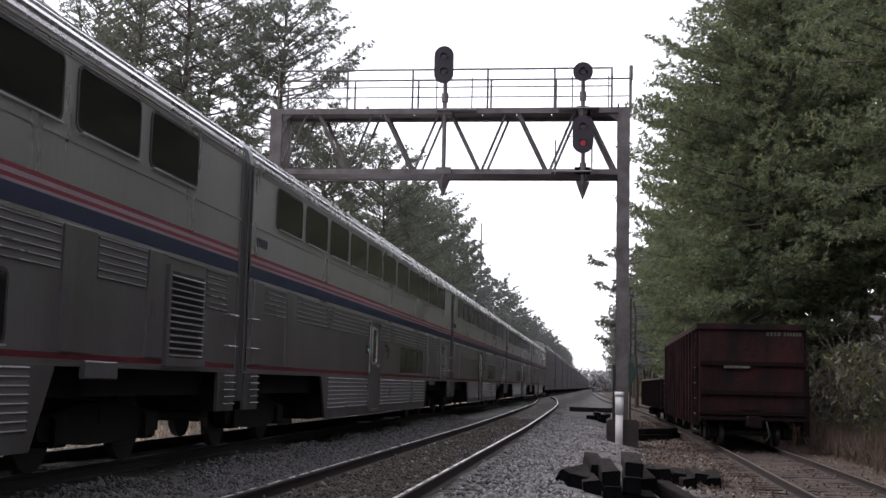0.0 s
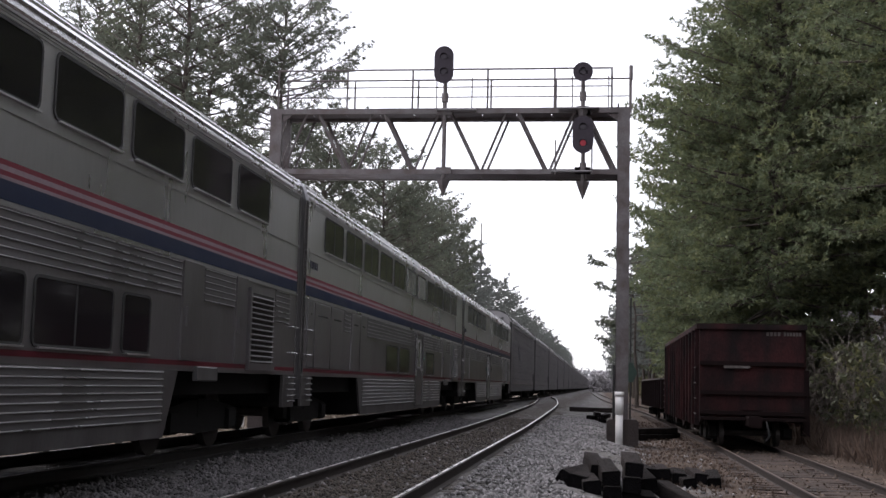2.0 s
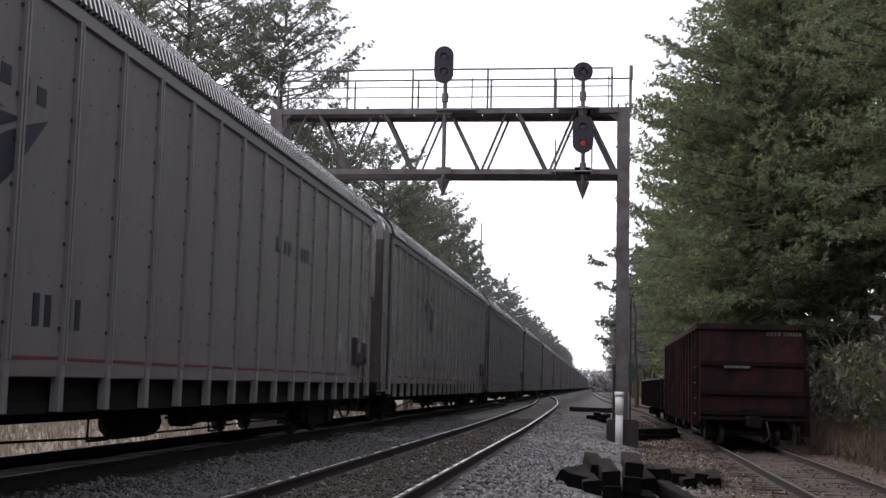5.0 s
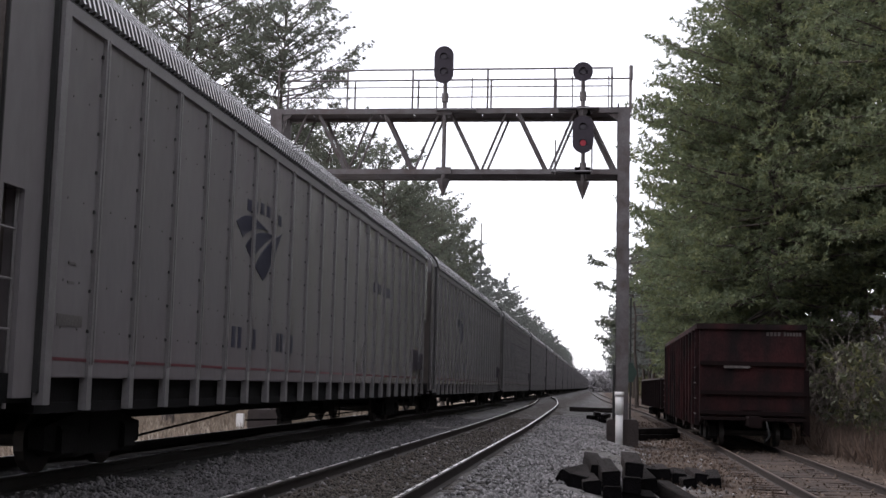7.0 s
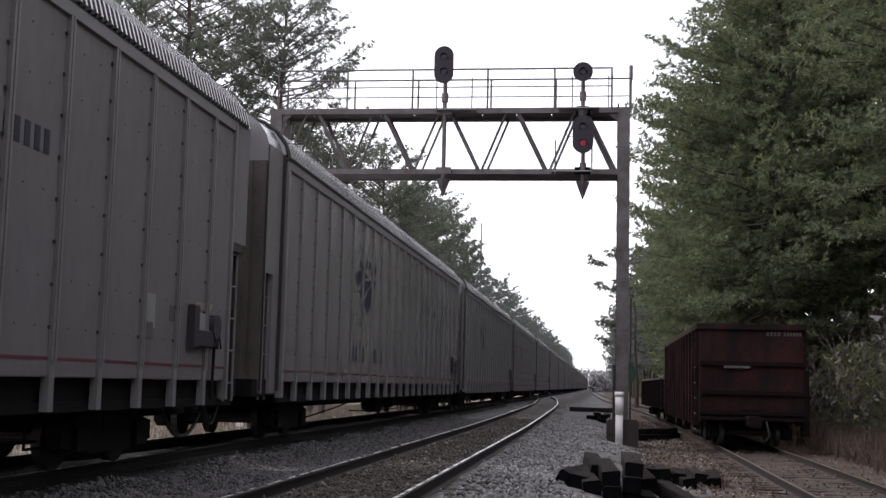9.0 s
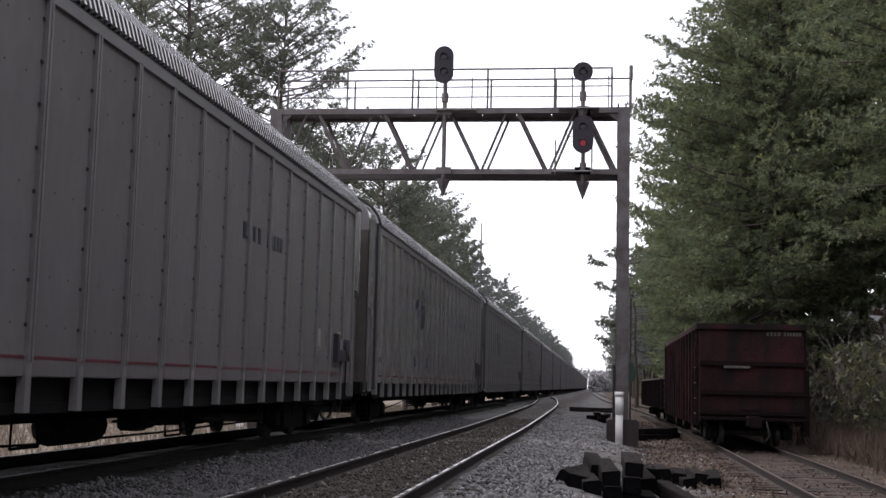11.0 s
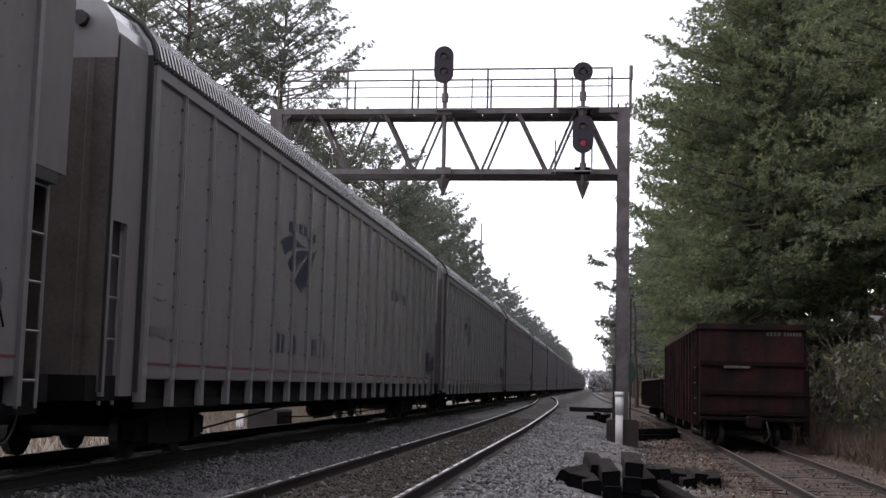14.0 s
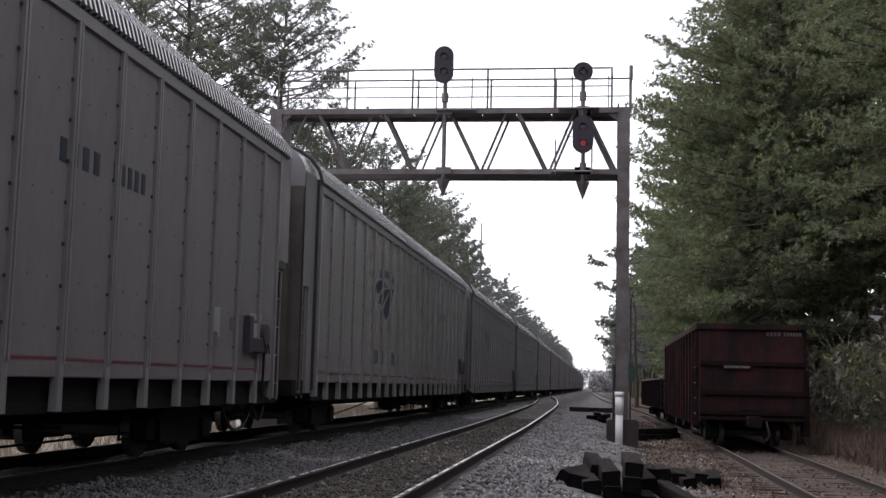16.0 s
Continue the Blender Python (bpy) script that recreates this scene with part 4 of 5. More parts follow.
def rack_rib_mesh():
    x = RACK_HALF
    s = Shape()
    s.prism_y([(x - 0.03, 1.2), (x + 0.045, 1.2), (x + 0.045, 4.78), (x - 0.03, 4.78)], -0.055, -0.012)
    s.prism_y([(x - 0.03, 1.2), (x + 0.045, 1.2), (x + 0.045, 4.78), (x - 0.03, 4.78)], 0.012, 0.055)
    s.box(x - 0.03, x + 0.02, -0.02, 0.02, 1.2, 4.78)
    s.prism_x([(-0.055, 1.2), (-0.058, 1.05), (-0.062, 0.71), (0.062, 0.71), (0.058, 1.05), (0.055, 1.2)], x - 0.06, x + 0.03)
    for k in range(8):
        z = 1.55 + k * 0.43
        for y in (-0.085, 0.085):
            s.box(x, x + 0.022, y - 0.014, y + 0.014, z - 0.018, z + 0.018, 1)
    return s.done("rib", [RACK_RIB, GASKET])


RACK_ROOF_MESH, RACK_PANEL, RACK_RIB_MESH = rack_roof_mesh(), rack_panel_mesh(RIB_STEP), rack_rib_mesh()
RACK_FIRST, RACK_LAST = rack_panel_mesh(1.07), rack_panel_mesh(RACK_BODY - 0.60 - 1.07 - 20 * RIB_STEP)


def auto_rack():
    """An enclosed two-deck auto-carrier, its leading side panel at y = 0."""
    car = thing("auto_carrier_car", "grey-white ribbed auto-carrier with corrugated roof and red stripe", "train car", "auto carriers of the train")
    x = RACK_HALF
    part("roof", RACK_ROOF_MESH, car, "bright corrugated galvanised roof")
    part("inner_wall", Shape().box(-x + 0.02, x - 0.055, 0.02, RACK_BODY - 0.62, 1.05, 4.97).done("inner_wall", RACK), car)
    part("far_side_wall", Shape().box(-x, -x + 0.02, 0, RACK_BODY, 1.09, 4.82).done("far_side_wall", RACK), car)
    s = Shape()
    for k in range(21):
        s.box(-x - 0.045, -x, 1.07 + k * RIB_STEP - 0.05, 1.07 + k * RIB_STEP + 0.05, 0.8, 4.84)
    part("far_side_ribs", s.done("far_side_ribs", RACK_RIB), car)
    part("side_panel", RACK_FIRST, car)
    for k in range(20):
        part("side_panel", RACK_PANEL, car).location = (0, 1.07 + k * RIB_STEP, 0)
    part("side_panel", RACK_LAST, car).location = (0, 1.07 + 20 * RIB_STEP, 0)
    for k in range(21):
        part("rib", RACK_RIB_MESH, car).location = (0, 1.07 + k * RIB_STEP, 0)
    part("corner_post", Shape().box(x - 0.06, x + 0.05, -0.05, 0.10, 0.78, 4.86).done("corner_post", RACK_RIB), car)
    part("corner_gasket", Shape().box(x - 0.3, x + 0.004, -0.10, -0.05, 0.9, 5.0).done("corner_gasket", GASKET), car)
    arch = [(x + 0.03, 4.95), (x + 0.02, 5.04), (1.46, 5.2), (1.32, 5.4), (1.07, 5.58), (0.71, 5.71), (0.0, 5.77), (-0.71, 5.71), (-1.07, 5.58), (-1.32, 5.4), (-1.46, 5.2), (-x - 0.02, 5.04)]
    part("roof_gasket", Shape().tube([(a, -0.05, b) for a, b in arch], 0.035, 6).done("roof_gasket", GASKET), car)
    part("top_rail", Shape().box(x - 0.05, x + 0.035, 0, RACK_BODY - 0.56, 4.765, 4.90).box(-x - 0.035, -x + 0.05, 0, RACK_BODY, 4.82, 4.92).done("top_rail", RACK_RIB), car)
    part("eave_seal", Shape().box(x - 0.05, x + 0.02, 0, RACK_BODY - 0.56, 4.90, 4.93).done("eave_seal", GASKET), car)
    part("red_stripe", Shape().box(x, x + 0.004, 0.12, RACK_BODY - 0.62, 1.225, 1.258).done("red_stripe", FADED_RED), car)
    part("deck", Shape().box(-x + 0.12, x - 0.10, -1.3, RACK_BODY + 0.3, 0.80, 1.085).done("deck", RACK_BASE), car, "grimy dark flat-car deck")
    part("centre_sill", Shape().box(-0.5, 0.5, -1.5, RACK_BODY + 0.6, 0.52, 0.80).done("centre_sill", RACK_BASE), car)
    part("side_sill", Shape().box(-x + 0.05, x - 0.06, 0, RACK_BODY, 0.69, 0.80).done("side_sill", RACK_BASE), car)
    part("brake_pipe", Shape().tube([(0.9, 3.9, 0.30), (0.9, 6.5, 0.44), (0.9, 9.0, 0.60)], 0.018, 5).tube([(0.75, 9.5, 0.36), (0.75, 12.0, 0.31), (0.75, 16.0, 0.30), (0.75, 21.2, 0.34)], 0.016, 5).done("brake_pipe", UNDER), car)
    part("air_tank", Shape().tube([(0.55, 12.9, 0.46), (0.55, 13.0, 0.46), (0.55, 14.2, 0.46), (0.55, 14.3, 0.46)], [0.12, 0.22, 0.22, 0.12], 12).done("air_tank", UNDER), car, "sooty cylindrical air tank")
    for y, z in ((11.4, 0.30), (15.9, 0.26), (20.6, 0.28)):
        part("safety_strap", Shape().tube([(0.9, y, 0.66), (0.9, y, z), (0.9, y + 0.62, z), (0.9, y + 0.62, 0.66)], 0.02, 5).done("safety_strap", UNDER), car)
    part("brake_valve", Shape().box(0.6, 0.9, 14.9, 15.25, 0.36, 0.66, bevel=0.05).tube([(0.75, 15.2, 0.46), (0.75, 15.7, 0.46)], 0.09, 8).tube([(0.75, 14.4, 0.5), (0.75, 14.9, 0.5)], 0.02, 5).done("brake_valve", UNDER), car)
    part("brake_cylinder", Shape().tube([(0.3, 17.2, 0.5), (0.3, 18.1, 0.5)], 0.16, 10).tube([(0.3, 18.1, 0.5), (0.3, 20.2, 0.42)], 0.02, 5).done("brake_cylinder", UNDER), car)
    # ends: set-back corner sheets, folding doors, ladders
    for ya, yb, za, zb in ((-0.98, -0.10, 2.85, 4.98), (-0.98, -0.90, 0.85, 2.85), (-0.48, -0.10, 0.85, 2.85)):
        part("corner_sheet", Shape().box(x - 0.35, x - 0.05, ya, yb, za, zb).done("corner_sheet", RACK), car)
    part("edge_seal", Shape().box(x - 0.085, x - 0.045, -1.0, -0.98, 0.9, 4.98).done("edge_seal", GASKET), car)
    part("corner_sheet", Shape().box(-x + 0.05, -x + 0.35, -0.98, -0.10, 0.9, 4.98, bevel=0.03).done("corner_sheet", RACK), car)
    # trailing end: a flush upper sheet with a rounded shoulder over the ladder recess
    part("trailing_sheet", Shape().prism_y([(x - 0.30, 3.12), (x - 0.004, 3.12), (x - 0.004, 4.98), (1.44, 5.14), (1.36, 5.24), (x - 0.30, 5.24)], RACK_BODY - 0.53, RACK_BODY + 0.23).done("trailing_sheet", RACK), car)
    part("recess_wall", Shape().box(-x + 0.02, x - 0.30, RACK_BODY - 0.62, RACK_BODY + 0.10, 0.9, 4.97).done("recess_wall", END_GREY), car, "grimy grey wall of the ladder recess")
    part("end_post", Shape().box(x - 0.30, x + 0.045, RACK_BODY - 0.62, RACK_BODY - 0.53, 0.78, 4.90).done("end_post", RACK_RIB), car)
    part("edge_seal", Shape().box(x - 0.10, x - 0.02, RACK_BODY + 0.23, RACK_BODY + 0.25, 3.12, 5.0).done("edge_seal", GASKET), car)
    part("ladder_recess", Shape().box(x - 0.36, x - 0.24, -0.90, -0.48, 0.85, 2.85).done("ladder_recess", RUST), car)
    for ya, yb, sgn in ((-1.02, -0.10, -1), (RACK_BODY, RACK_BODY + 0.12, 1)):
        # one sheet with pressed upright ridges
        ridges = []
        for k in range(5):
            c = -1.14 + 0.57 * k
            ridges += [(c - 0.05, ya), (c - 0.03, ya - 0.02), (c + 0.03, ya - 0.02), (c + 0.05, ya)]
        part("end_door", Shape().prism_z([(-x + 0.08, ya)] + ridges + [(x - 0.08, ya), (x - 0.08, ya + 0.06), (-x + 0.08, ya + 0.06)], 0.9, 4.716).done("end_door", RUST), car, "rust-brown folding end door")
        part("end_frame", Shape().box(-x + 0.36, x - 0.36, ya + 0.065, yb, 0.9, 4.70).done("end_frame", RUST), car)
        part("end_cap", Shape().prism_y([(-1.43, 4.72), (1.43, 4.72), (1.43, 5.02), (1.38, 5.18), (1.25, 5.37), (1.02, 5.53), (0.68, 5.65), (-0.68, 5.65), (-1.02, 5.53), (-1.25, 5.37), (-1.38, 5.18), (-1.43, 5.02)], ya + 0.004, yb - 0.004).done("end_cap", RACK), car)
        part("end_vent", Shape().tube([(0.98, ya - 0.08, 5.18), (0.98, ya + 0.05, 5.18)], 0.09, 10).done("end_vent", GASKET), car, "dark round end vent")
        s = Shape()
        lo, hi = (-0.88, -0.50) if sgn < 0 else (RACK_BODY - 0.50, RACK_BODY - 0.10)
        px = x - 0.12 if sgn < 0 else x - 0.03
        for y in (lo, hi):
            s.tube([(px, y, 0.75), (px, y, 2.95)], 0.022, 6)
        for k in range(5):
            s.tube([(px, lo, 1.02 + 0.48 * k), (px, hi, 1.02 + 0.48 * k)], 0.015, 5)
        part("ladder", s.done("ladder", RACK_RIB), car)
        part("ladder_bracket", Shape().box(px - 0.3, px + 0.06, lo - 0.05, hi + 0.08, 2.98, 3.1).done("ladder_bracket", GASKET), car)
    e = RACK_BODY
    brake = part("brake_box", Shape().box(x, x + 0.10, e - 2.10, e - 1.42, 1.50, 1.74, bevel=0.02).box(x, x + 0.11, e - 2.27, e - 2.08, 1.47, 2.06, bevel=0.02).done("brake_box", SIGNAL_BLACK), car, "dark hand-brake box")
    part("brake_gear_case", disc(Shape(), 0, 0, 0, 0.17, 0.12).done("brake_gear_case", SIGNAL_BLACK), brake).matrix_basis = pose(x + 0.12, e - 1.33, 1.80, 0, 0, 90)
    part("brake_bracket", Shape().box(x, x + 0.10, e - 1.42, e - 1.20, 1.50, 1.95, bevel=0.02).tube([(x + 0.07, e - 1.30, 1.52), (x + 0.07, e - 1.34, 0.78)], 0.022, 6).tube([(x + 0.08, e - 1.22, 1.86), (x + 0.09, e - 1.05, 1.50), (x + 0.06, e - 1.25, 1.50)], 0.012, 5).done("brake_bracket", UNDER), brake, "sooty bracket with chain rod")
    part("label_plate", Shape().box(x, x + 0.03, e - 2.08, e - 1.45, 1.74, 1.97).done("label_plate", PLATFORM), brake, "pale painted plate")
    part("tan_label", Shape().box(x, x + 0.008, e - 2.0, e - 1.3, 2.02, 2.12).done("tan_label", LABEL_TAN), car, "faded tan label")
    for y, z in ((e - 3.75, 1.55), (e - 2.95, 1.80)):
        part("grime_plate", Shape().box(x, x + 0.012, y, y + 0.22, z, z + 0.20, bevel=0.004).done("grime_plate", DIAPHRAGM), car, "small grimy inspection plate")
    def sag(y0, y1, low):
        return [(x - 0.30, y0 + (y1 - y0) * k / 10, low + (0.72 - low) * abs(k / 5 - 1) ** 2.2) for k in range(11)]
    part("brake_hose", Shape().tube(sag(e - 2.3, e - 0.6, 0.27), 0.03, 6).done("brake_hose", GASKET), car, "black hanging brake hose")
    part("brake_hose", Shape().tube(sag(e - 0.55, e + 0.1, 0.40), 0.024, 6).done("brake_hose", GASKET), car, "black hanging brake hose")
    for ya, yb in ((-2.0, -1.4), (RACK_BODY + 0.3, RACK_BODY + 0.75)):
        part("coupler", Shape().box(-0.15, 0.15, ya, yb, 0.62, 0.86, bevel=0.03).done("coupler", UNDER), car)
    # plain decals: an arrow-like emblem, name bars, number bars
    def decal(points, name="emblem"):
        part(name, Shape().prism_x(points, x, x + 0.008).done(name, LOGO), car)
    def bow(p, q, rise):
        return [(p[0] + (q[0] - p[0]) * k / 8, p[1] + (q[1] - p[1]) * k / 8 + rise * math.sin(math.pi * (k / 8) ** 0.8)) for k in range(9)]
    for left_top, left_low, tip, rise_top, rise_low in (((6.09, 3.45), (6.44, 3.25), (7.81, 3.52), 0.15, 0.08), ((6.60, 3.14), (6.97, 2.95), (8.20, 3.49), 0.13, 0.05), ((7.14, 2.87), (7.64, 2.68), (8.70, 3.58), 0.10, -0.06)):
        decal(bow(left_low, tip, rise_low)[:-1] + bow(left_top, tip, rise_top)[::-1])
    def bars(y0, y1, z0, z1, count, name, arch=0.0):
        w = (y1 - y0) / count
        for k in range(count):
            a, lift = y0 + k * w, arch * math.sin(math.pi * (k + 0.5) / count)
            part(name, Shape().box(x, x + 0.006, a, a + w * 0.55, z0 + lift, z1 + lift).done(name, LOGO), car)
    bars(6.63, 8.80, 3.68, 3.86, 6, "name_bar", 0.07)
    for y0, y1 in ((6.10, 6.72), (6.92, 7.50), (8.62, 9.12), (9.34, 9.80)):
        bars(y0, y1, 1.55, 1.87, 2, "number_bar")
    bars(17.25, 18.35, 3.25, 3.50, 4, "name_bar")
    bars(18.62, 19.65, 3.25, 3.50, 5, "name_bar")
    for y0, y1, z0, z1 in ((0.25, 0.85, 1.58, 1.70), (0.45, 0.62, 2.22, 2.25), (0.45, 0.60, 2.02, 2.05)):
        part("data_patch", Shape().box(x, x + 0.006, y0, y1, z0, z1).done("data_patch", DIAPHRAGM), car)
    part("pale_patch", Shape().box(x, x + 0.006, 22.25, 22.65, 1.68, 2.10).done("pale_patch", PLATFORM), car)
    for y in (2.3, RACK_BODY - 3.7):
        add_truck(car, y, RACK_TRUCK, RACK_WHEELS)
    return car


SPEED, TRAIN_X = 24.15, -6.95
LOWER_SLEEPER = [("narrow", 14.85), ("wide", 15.87), ("narrow", 18.03)]
ALL = range(11)
cars = []   # (object, place of its leading end along the track at the start)
BANDS = [(3.45, 10.2), (11.72, 19.9)]
cars.append((two_level_car("fluted stainless steel two-level sleeping car with red, white and blue stripes", ALL, LOWER_SLEEPER, panels=BANDS), 17.28 - 25.91))
cars.append((two_level_car("fluted stainless steel two-level sleeping car with red, white and blue stripes", ALL, LOWER_SLEEPER, panels=BANDS), 17.28))
cars.append((two_level_car("fluted stainless steel two-level sleeping car with red, white and blue stripes", ALL, LOWER_SLEEPER, panels=BANDS), 17.28 + 25.91))
cars.append((two_level_car("stainless steel two-level lounge car with two blanked upper windows", ALL, [("square", 9.1), ("square", 11.1), ("square", 16.2)], blinds=(5, 6), door=14.0, panels=[(6.55, 13.9), (15.4, 19.9)], front_doors=True), 17.28 + 51.82))
cars.append((two_level_car("stainless steel two-level car with a blank stretch between window groups", (0, 1, 2, 3, 6, 7, 8, 9, 10), [], panels=BANDS, door=10.6), 17.28 + 77.73))
rack = auto_rack()
RACK_COUNT = 24
for k in range(RACK_COUNT):
    cars.append((rack if k == 0 else copy_thing(rack, pose(TRAIN_X, 0, 0)), 123.12 + 28.6 * k))


# ---- trees ----
def tri_mesh(name, verts, mat, per=3):
    """verts: an array of shape (count, 3 or 4, 3), one small face each."""
    k, per = verts.shape[0], verts.shape[1]
    me = bpy.data.meshes.new(name)
    me.vertices.add(k * per)
    me.vertices.foreach_set("co", verts.reshape(-1).astype(np.float32))
    me.loops.add(k * per)
    me.loops.foreach_set("vertex_index", np.arange(k * per))
    me.polygons.add(k)
    me.polygons.foreach_set("loop_start", np.arange(k) * per)
    me.materials.append(mat)
    me.update(calc_edges=True)
    return me


def tufts(centers, aims, rng, blades, length, width, spread=0.8):
    """Needle tufts: thin blades that fan out of each centre, leaning along its aim. Each tuft is one island."""
    k = len(centers)
    d = rng.normal(0, spread, (k, blades, 3)) + aims[:, None, :]
    d /= np.linalg.norm(d, axis=2, keepdims=True) + 1e-6
    side = np.cross(d, rng.normal(0, 1, (k, blades, 3)))
    side /= np.linalg.norm(side, axis=2, keepdims=True) + 1e-6
    ln = length * (0.6 + 0.8 * rng.random((k, blades, 1)))
    w = width * (0.6 + 0.8 * rng.random((k, blades, 1)))
    c = centers[:, None, :] + d * 0.02
    tip = c + d * ln - np.array([0, 0, 0.15]) * ln
    return np.stack([c + d * ln * 0.25 + side * w, tip, c - side * w], 2).reshape(-1, 3, 3)


def pine_meshes(seed, height, base, radius, widest=0.35, whorl=0.6, limbs=3.4, start=0.3, spacing=0.32, gap=0.2, blades=12, length=0.20, width=0.024, droop=-0.12, lift=0.75, mat=None, lean=(0, 0), twigs=True, wild=0.16, bald=0.0, puff=0.16, taper=(2.0, 0.62)):
    """A pine: tapered trunk, boughs in loose whorls that spread flat fans of twigs, and needle tufts along the twigs.
    widest: where along the crown it is broadest; start: the bare share of each bough; bald: share of boughs that have died off."""
    rng = np.random.default_rng(seed)
    trunk = Shape()
    bend = rng.normal(0, 0.25, (6, 2))
    bend[0] = 0
    pts = [(bend[k][0] * k / 5 + lean[0] * (k / 5) ** 2, bend[k][1] * k / 5 + lean[1] * (k / 5) ** 2, height * 0.97 * k / 5) for k in range(6)]
    r0 = height * 0.0105 + 0.03
    trunk.tube([(0, 0, -0.6)] + pts, [r0 * 1.35, r0 * 1.15] + [r0 * (1 - 0.88 * k / 5) for k in range(1, 6)], 8)

    def axis(h):
        u = min(max(h / (height * 0.97), 0), 1) * 5
        k = min(int(u), 4)
        a, b = np.array(pts[k]), np.array(pts[k + 1])
        return a + (b - a) * (u - k)

    centers, aims = [], []
    h, turn = base, rng.random() * 6.283
    while h < height - 0.15:
        u = (h - base) / (height - base)
        prof = max(0.10, 1 - ((u - widest) / (1 - widest)) ** taper[0]) ** taper[1] if u > widest else 0.72 + 0.28 * u / widest
        for j in range(int(limbs + rng.random())):
            turn += 2.4 + rng.normal(0, 0.35)
            span = radius * prof * (1 - wild * rng.random() ** 1.6) * (0.95 + 0.1 * rng.random())
            hh = h + rng.normal(0, whorl * 0.35)
            slope = droop + lift * u + rng.normal(0, 0.10)
            out = np.array([math.cos(turn), math.sin(turn), 0.0])
            side = np.array([-out[1], out[0], 0.0])
            root, crook = axis(min(hh, height * 0.96)), rng.normal(0, 0.09)

            def on(t):
                return root + out * span * t + np.array([0, 0, span * (slope * t - 0.13 * math.sin(math.pi * t) * (1 - u))]) + side * span * crook * (math.sin(4 * t + turn) - math.sin(turn))

            trunk.tube([on(t) for t in (0, 0.35, 0.7, 1.0)], [0.018 + 0.009 * span, 0.013 + 0.006 * span, 0.008 + 0.003 * span, 0.005], 4, caps=False)
            if rng.random() < bald:
                continue
            t, flip = start + 0.1 * rng.random(), 1
            while t <= 1.0:
                reach = (0.45 + 0.34 * span * (1.03 - t)) * (0.65 + 0.6 * rng.random())
                reach = min(reach, 1.7)
                way = out * (0.75 + 0.25 * t) + side * flip * (1.15 - 0.45 * t) + np.array([0, 0, 0.16 + 0.5 * slope + rng.normal(0, puff)])
                way /= np.linalg.norm(way)
                p = on(t)
                if twigs and reach > 0.4:
                    trunk.tube([p, p + way * reach], [0.011, 0.004], 3, caps=False)
                s = 0.25 * reach
                while s <= reach:
                    centers.append(p + way * s + rng.normal(0, 0.055, 3))
                    aims.append(way * 0.75 + np.array([0, 0, 0.45]))
                    s += gap * (0.7 + 0.6 * rng.random())
                flip = -flip
                t += 0.5 * spacing / span * (0.7 + 0.6 * rng.random())
        h += whorl * (0.8 + 0.4 * rng.random())
    quads = tufts(np.array(centers), np.array(aims), rng, blades, length, width)
    return trunk.done("trunk", BARK), tri_mesh("crown", quads, mat or NEEDLE)


def tree(meshes, at, label, group, turn=0.0, size=1.0, name="pine_tree"):
    t = thing(name, label, "tree", group, (at[0], at[1], ground_height(at[0], at[1])), turn)
    t.scale = (size, size, size)
    part("trunk", meshes[0], t)
    part("crown", meshes[1], t)
    return t


RIGHT_LABEL = "tall dense green pine beside the siding"
LEFT_LABEL = "tall open-crowned pine behind the main line"

# beside the siding: dense crowns with drooping boughs that hang low
DENSE = [pine_meshes(11, 22.4, 4.0, 7.2, 0.35, 0.36, 4.2, 0.13, 0.40, 0.25, 10, 0.23, 0.036, -0.18, 0.8, wild=0.42, puff=0.32, taper=(1.5, 0.85)),
         pine_meshes(12, 25.5, 8.4, 6.6, 0.35, 0.40, 3.8, 0.13, 0.42, 0.26, 10, 0.23, 0.036, -0.20, 0.8, wild=0.42, bald=0.04, puff=0.32),
         pine_meshes(13, 22.5, 4.5, 5.6, 0.35, 0.58, 3.5, 0.25, 0.55, 0.34, 8, 0.34, 0.060, -0.14, 0.7, wild=0.35, puff=0.3)]
BULK = [pine_meshes(27, 24.0, 7.5, 5.4, 0.35, 0.8, 3.4, 0.2, 0.9, 0.46, 6, 0.62, 0.17, -0.1, 0.7, twigs=False, wild=0.3, puff=0.3),
        pine_meshes(28, 22.0, 7.0, 5.2, 0.35, 0.8, 3.4, 0.2, 0.9, 0.46, 6, 0.62, 0.17, -0.1, 0.7, twigs=False, wild=0.3, puff=0.3)]
r = random.Random(8)
for k, (x, y) in enumerate([(13.0, 62.0), (16.5, 57.0), (12.5, 72.0), (11.5, 84.0), (11.0, 98.0), (18.5, 51.0), (21.5, 46.0), (10.2, 59.0), (14.4, 52.5)]):
    tree(BULK[k % 2], (x, y), "tall pine behind the first row beside the siding", "pines in the wood", 70 * k)
for x, y, k, turn, size in [(7.7, 54.5, 0, 20, 1.0), (7.4, 60.5, 0, 205, 0.97), (12.4, 46.5, 1, 140, 0.97), (16.2, 43.0, 1, 260, 0.95), (7.5, 67.0, 2, 250, 0.92), (6.5, 76.0, 2, 60, 0.90), (7.3, 90.0, 2, 190, 0.84), (6.8, 108.0, 2, 310, 0.78)]:
    tree(DENSE[k], (x, y), RIGHT_LABEL, "pines beside the siding", turn, size)
THIN = [pine_meshes(21, 22.0, 9.0, 3.8, 0.4, 0.9, 3.0, 0.3, 0.9, 0.5, 6, 0.52, 0.13, -0.1, 0.7, twigs=False), pine_meshes(22, 20.0, 8.0, 3.6, 0.4, 1.1, 3.0, 0.3, 0.9, 0.5, 6, 0.48, 0.10, -0.1, 0.7, twigs=False)]
